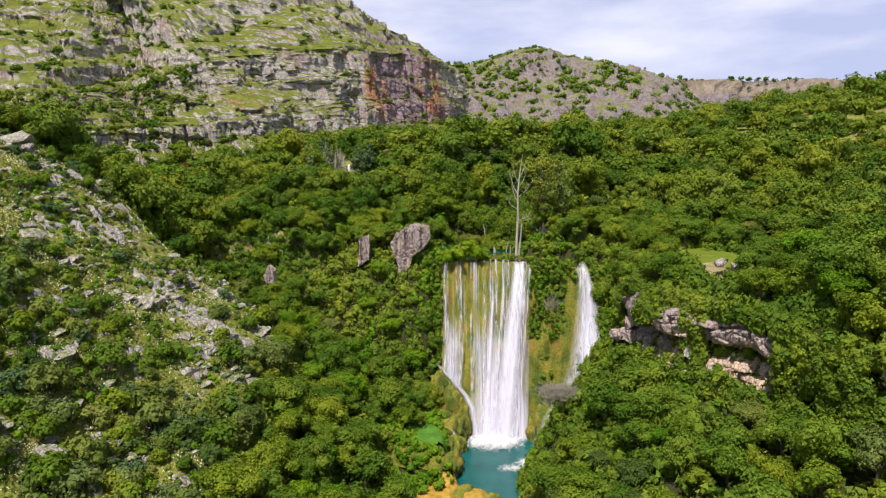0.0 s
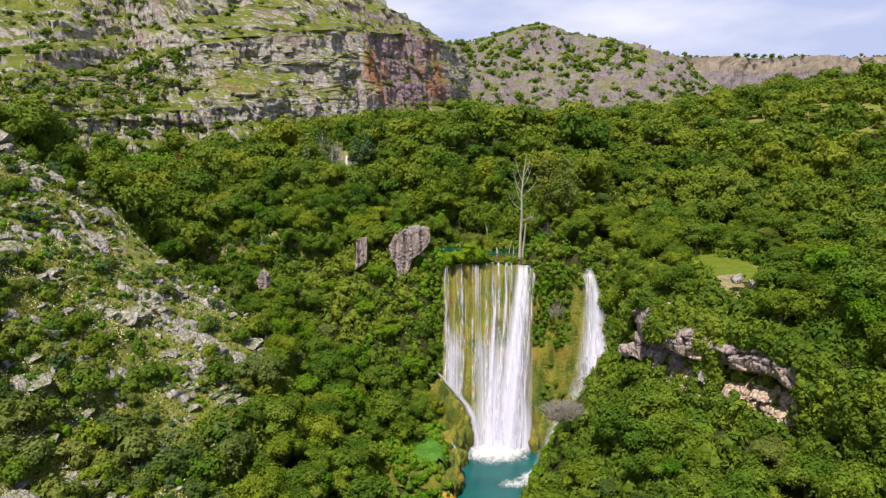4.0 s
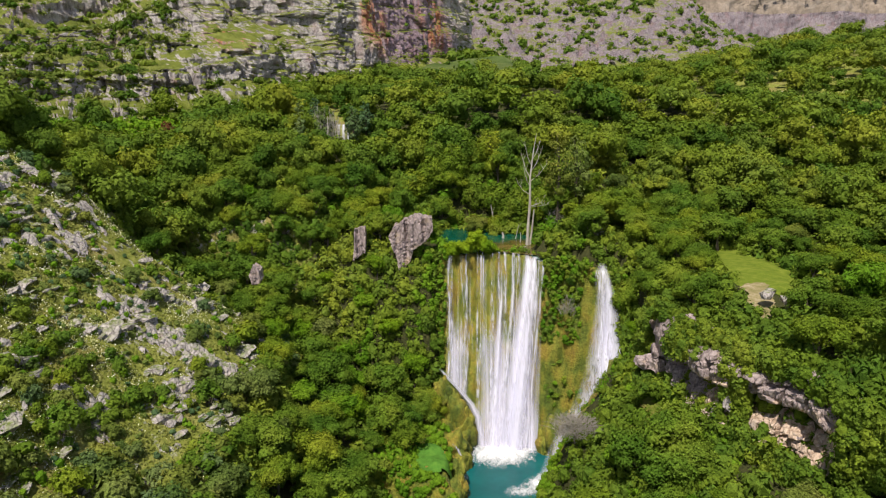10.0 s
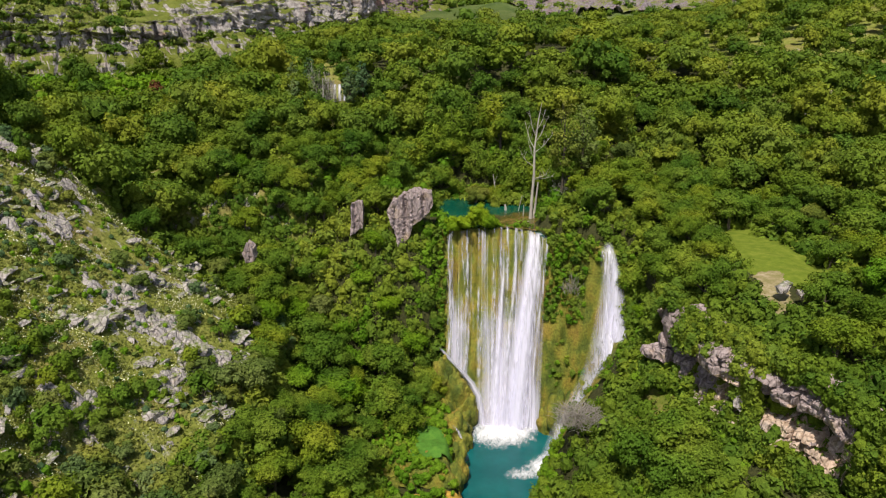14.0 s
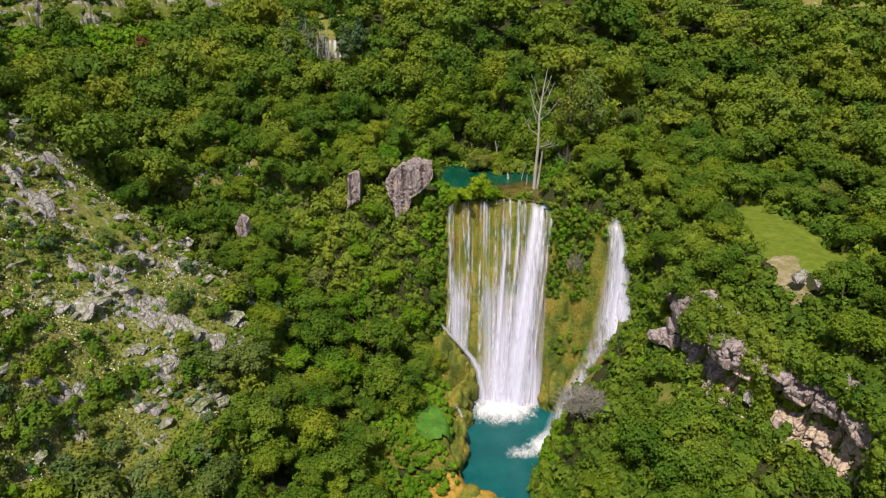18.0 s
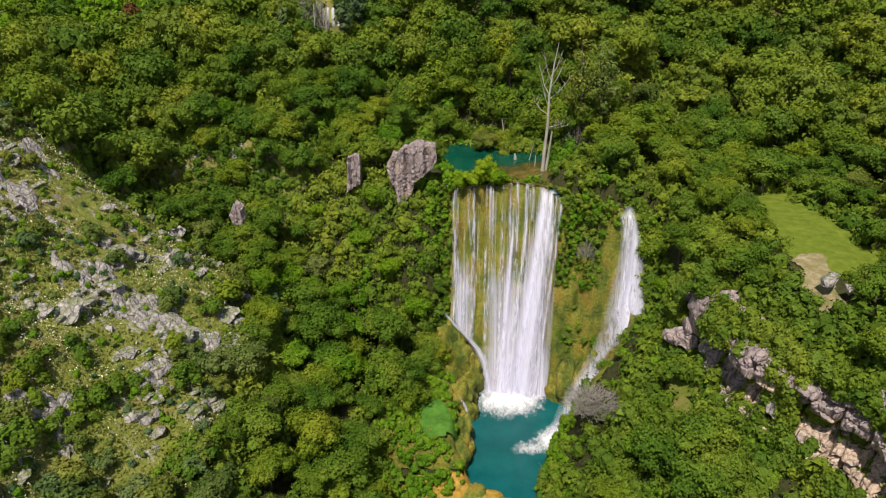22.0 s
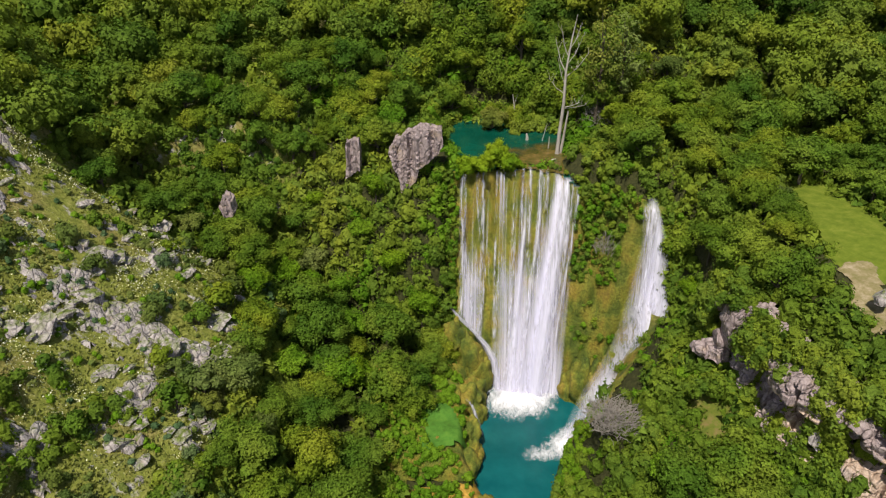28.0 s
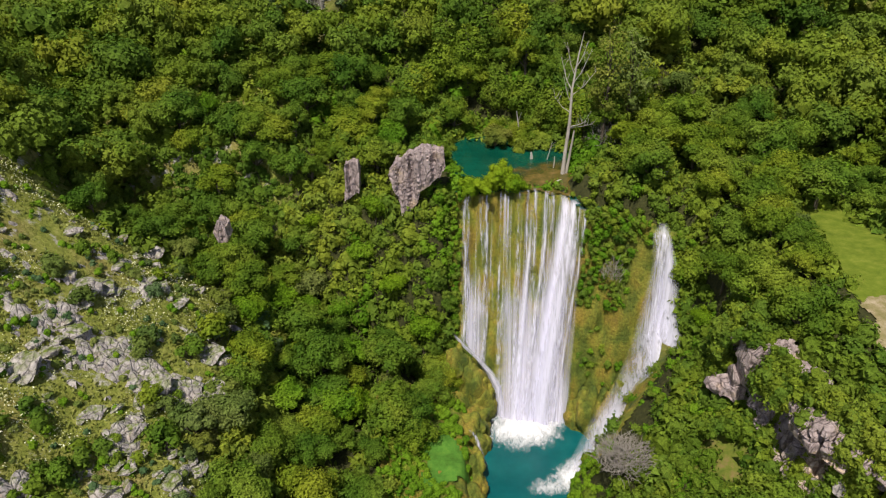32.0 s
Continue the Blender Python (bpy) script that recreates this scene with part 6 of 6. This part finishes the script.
for x, y, seed in ((-31.0, 185.5, 21), (-28.8, 187.0, 22), (-33.0, 188.0, 23)):
    brush(x, y, float(land(x, y)) + 2.0, 1.9, 8.5, 260, seed, "bare pale crown of a dead poplar", DEADWOOD, name="dead_poplar")
tall_tree(-80.5, 209, 8, 2.8, LEAF_RUST, 140, "reddish-brown leafy tree among the green woods", 1200, 0.28)

far_fall = empty("far_cascade")
tagged(far_fall, "small white cascade seen through far trees", "waterfall")
fz = float(land(-28.5, 203)) + 0.6
for dx, w in ((-1.3, 0.9), (0.0, 1.2), (1.3, 1.0)):
    add_strand(far_fall, [(-28.5 + dx, 203.4, fz + 3.4), (-28.5 + dx, 202.6, fz + 2.6), (-28.5 + dx, 202.2, fz + 0.5), (-28.5 + dx, 201.8, fz - 1.4)], [w, w, w * 1.1, w * 1.2], FALL_THICK)

# ---- shrubs of the left-hand spur ----
shrub_kinds = []
for q, (r0, h0, leaf) in enumerate(((1.5, 2.2, LEAF), (1.2, 1.6, LEAF), (1.7, 2.0, LEAF_OLIVE), (1.2, 1.7, LEAF_GREY))):
    rng = np.random.RandomState(800 + q)
    lobes = [(rng.uniform(-0.6, 0.6) * r0, rng.uniform(-0.6, 0.6) * r0, h0 * rng.uniform(0.25, 0.7), r0 * rng.uniform(0.3, 0.52)) for _ in range(7)]
    stem = mesh_of("stem", *joined_limbs([limb([(0, 0, -0.5), (l[0] * 0.5, l[1] * 0.5, l[2] * 0.6), l[:3]], [0.06, 0.04, 0.01], 4) for l in lobes]), BARK, True)
    shrub_kinds.append((stem, foliage("foliage", crown_tris(rng, lobes, 500, 0.21, 0.3, False), leaf)))
SHRUB_LABELS = ["rounded green shrub on the stony slope", "small green shrub between limestone stones", "olive-green spreading shrub on the slope", "pale grey-green shrub on the dry slope"]
placed = 0
while placed < 290:
    x, y = rr.uniform(-95, -26), rr.uniform(58, 128)
    if abs(x) > 0.74 * y + 3 or y > 119 - 0.16 * (x + 30) + 6:
        continue
    patch = fbm2(np.array([x]), np.array([y]), 11.0, 3, 91)[0]
    low_side = step(100, 78, y) * 0.35 + step(-38, -28, x) * 0.5
    if rr.rand() > 0.10 + max(0, patch * 2.2) + low_side:
        continue
    q = rr.choice(4, p=(0.24, 0.2, 0.34, 0.22))
    s = rr.uniform(0.55, 1.35) * (1 + 0.5 * (low_side > 0.3))
    base = empty("shrub")
    base.matrix_world = pose(x, y, float(land(x, y)) - 0.1, rr.uniform(-8, 8), rr.uniform(-8, 8), rr.uniform(0, 360)) @ Matrix.Diagonal((s, s, s, 1))
    child("stem", shrub_kinds[q][0], base)
    child("foliage", shrub_kinds[q][1], base)
    tagged(base, SHRUB_LABELS[q], "shrub", "slope shrubs")
    placed += 1

# low growth between the stones
hx, hy = scatter(-96, -26, 58, 128, 1.1, lambda x, y, r: (np.abs(x) < 0.74 * y + 4) & (y < 119 - 0.16 * (x + 30) + 5) & (r < 0.30 + 1.5 * np.clip(fbm2(x, y, 9.0, 3, 511), -0.1, 0.4)), 512)
hk = np.random.RandomState(513).rand(len(hx))
clothe("slope_herbs", hx[hk < 0.3], hy[hk < 0.3], LEAF_LIME, "low yellow-green bushes between the limestone stones", 0.17, 60, 0.75, 514)
clothe("slope_herbs", hx[(hk >= 0.3) & (hk < 0.8)], hy[(hk >= 0.3) & (hk < 0.8)], LEAF_OLIVE, "olive-green herbs between the limestone stones", 0.17, 60, 0.6, 515)
clothe("slope_herbs", hx[hk >= 0.8], hy[hk >= 0.8], LEAF_GREY, "pale grey-green herbs between the limestone stones", 0.17, 60, 0.6, 516)
lx, ly = scatter(-60, -29, 58, 96, 1.7, lambda x, y, r: (np.abs(x) < 0.74 * y + 4) & (r < 0.42 * step(-40, -44, x - (y - 80) * 0.5) + 0.08), 517)
clothe("slope_thicket", lx, ly, LEAF_FAR, "dark green thicket on the lower slope", 0.2, 140, 1.2, 518)

# grass tufts and small pale flowers on the spur
def tufts(name, count, size, material, label, seed, box, share, up):
    rng = np.random.RandomState(seed)
    x = rng.uniform(box[0], box[1], count)
    y = rng.uniform(box[2], box[3], count)
    ok = (rng.rand(count) < share(x, y)) & (np.abs(x) < 0.74 * y + 4)
    x, y = x[ok], y[ok]
    n = len(x)
    z = land(x, y)
    c = np.stack([x, y, z + size * up], 1)
    a = rng.uniform(0, 6.283, n)
    s = size * rng.uniform(0.6, 1.4, n)
    side = np.stack([np.cos(a), np.sin(a), 0 * a], 1) * s[:, None]
    rise = np.stack([rng.normal(size=n) * 0.4, rng.normal(size=n) * 0.4, np.ones(n)], 1) * s[:, None]
    v = np.stack([c - side * 0.6, c + side * 0.6, c + rise + side * 0.5, c + rise - side * 0.5], 1).reshape(-1, 3)
    ob = new(name, mesh_of(name, v, np.arange(len(v)).reshape(-1, 4), material))
    return tagged(ob, label, name.replace("_", " "), kind="stuff")


spur = lambda x, y: ((y < 119 - 0.16 * (x + 30) + 3) & (x < -26)).astype(float)
tufts("grass_tufts", 130000, 0.22, LEAF_DRY, "dry yellow-olive grass tufts on the stony slope", 3, (-95, -26, 58, 128), lambda x, y: spur(x, y) * np.clip(0.5 + fbm2(x, y, 7.0, 3, 31) * 2, 0, 1), 0.0)
n = Nodes("pale_petals", 0.7, 0.2)
n.color(n.ramp(n.noise(0.5, 3.0), [(0.4, (0.62, 0.62, 0.30)), (0.6, (0.72, 0.72, 0.55))]))
tufts("wild_flowers", 70000, 0.11, n.mat, "pale yellow-white wild flowers on the slope", 4, (-95, -26, 58, 128), lambda x, y: spur(x, y) * np.clip(0.10 + fbm2(x, y, 6.0, 3, 37) * 3.6, 0, 1), 3.0)

# ---- scrub of the far slopes ----
def scrub(name, pts, scale, seed, label, leaf=LEAF_FAR, size=0.42, count=60):
    rng = np.random.RandomState(seed)
    proto = []
    for q in range(6):
        lobes = [(rng.uniform(-0.7, 0.7), rng.uniform(-0.7, 0.7), rng.uniform(0.2, 0.9), rng.uniform(0.45, 0.8)) for _ in range(5)]
        proto.append(crown_tris(rng, lobes, count, size, 0.3, False, cores=3))
    parts, tris, core, tone, total = [], [], [], [], 0
    for p in pts:
        g, a = proto[rng.randint(6)], rng.uniform(0, 6.283)
        rot = np.array([[math.cos(a), -math.sin(a), 0], [math.sin(a), math.cos(a), 0], [0, 0, 1.0]])
        parts.append(g[0] @ rot.T * scale * rng.uniform(0.5, 1.6) + p)
        tris.append(g[1] + total)
        core.append(g[2])
        tone.append(np.full(len(g[0]), rng.rand() * 0.6))
        total += len(g[0])
    ob = new(name, foliage(name, (np.concatenate(parts), np.concatenate(tris), np.concatenate(core)), leaf, np.concatenate(tone)))
    return tagged(ob, label, "scrub", kind="stuff")


cv = np.empty(len(cliff_ob.data.vertices) * 3, np.float32)
cliff_ob.data.vertices.foreach_get("co", cv)
cv = cv.reshape(HILL_U, HILL_V, 3)
srng = np.random.RandomState(55)
pts = []
for _ in range(4800):
    i, j = srng.randint(0, HILL_U - 5), int(HILL_V * srng.rand())
    west = cv[i, j, 0] < -108
    if j < 18 or (j < 112 and srng.rand() < (0.8 if west else 0.07)) or (j >= 112 and srng.rand() < (0.42 if cv[i, j, 0] < -60 else 0.2)):
        pts.append(cv[i, j] - (0, 0, 0.3))
olive = srng.rand(len(pts)) < 0.45
scrub("hillside_shrubs", [q for q, o in zip(pts, olive) if o], 1.35, 156, "olive-green shrubs on the rocky hillside", LEAF_OLIVE, count=50)
pts = [q for q, o in zip(pts, olive) if not o]
scrub("hillside_scrub", pts, 1.5, 56, "dark green scrub on the cliff ledges and slopes", count=50)
pts = []
for _ in range(1500):
    i, j = srng.randint(0, RX.shape[0]), srng.randint(0, RX.shape[1])
    if fbm2(RX[i, j:j + 1], RY[i, j:j + 1], 30.0, 3, 58)[0] > -0.02 or j > RX.shape[1] - 10:
        pts.append((RX[i, j], RY[i, j], RZ[i, j] - 0.4))
scrub("ridge_scrub", pts, 2.5, 57, "dark green bushes scattered over the distant ridge", count=40, size=0.5)
pts = [(x, y, float(land(x, y)) - 0.5) for x, y in zip(srng.uniform(150, 1000, 1500), srng.uniform(865, 1320, 1500))]
scrub("plateau_scrub", pts, 8.5, 62, "scattered dark bushes on the slopes behind the ridge", count=26, size=0.5)
pts = [(x, y, float(land(x, y)) - 0.5) for x, y in zip(srng.uniform(0, 460, 1500), srng.uniform(346, 820, 1500)) if x < 0.8 * y and y > cliff_foot(x) - 110]
scrub("flank_scrub", pts, 4.2, 63, "dark green scrub on the far flank of the valley", count=50, size=0.36)
pts = [(x, 1345 + srng.uniform(-8, 40), 222 + srng.uniform(-2, 2)) for x in srng.uniform(300, 1300, 170)]
scrub("plain_scrub", pts, 4.0, 59, "small trees along the edge of the high plain", count=30, size=0.5)
pts = []
for _ in range(2100):
    x, y = srng.uniform(-210, -42), srng.uniform(160, 285)
    if y < cliff_foot(x) + 14 and abs(x) < 0.8 * y + 8 and srng.rand() < step(-40, -80, x) and y > 150 - (x + 60) * 0.25:
        pts.append((x, y, float(land(x, y))))
scrub("valley_scrub", pts, 1.7, 60, "bright green bushes below the cliffs", LEAF_LIME, 0.40, 56)


# greenery over the tops of the scarp's rocks
ox, oy, oz = [], [], []
grng = np.random.RandomState(91)
for x0, x1, y, z in ((28.4, 33.2, 102.8, 33.6), (31.0, 36.0, 93.0, 31.4), (34.5, 40, 87.4, 33.6), (-11, -3, 139.2, 39.6), (-18, -15, 140.2, 38.4), (28, 33, 100.2, 24.0), (31, 35, 90.4, 23.4), (33.0, 36.0, 96.5, 29.5), (26.5, 28.6, 99.5, 23.5)):
    for x in np.arange(x0, x1, 0.7):
        for q in range(3):
            ox.append(x + grng.uniform(-0.4, 0.4))
            oy.append(y + grng.uniform(-0.6, 1.0))
            oz.append(z + grng.uniform(-0.6, 0.5))
clothe("rock_shrubs", np.array(ox), np.array(oy), LEAF_FAR, "green shrubs overhanging the bare rock faces", 0.24, 80, 0.85, 309, zs=np.array(oz))
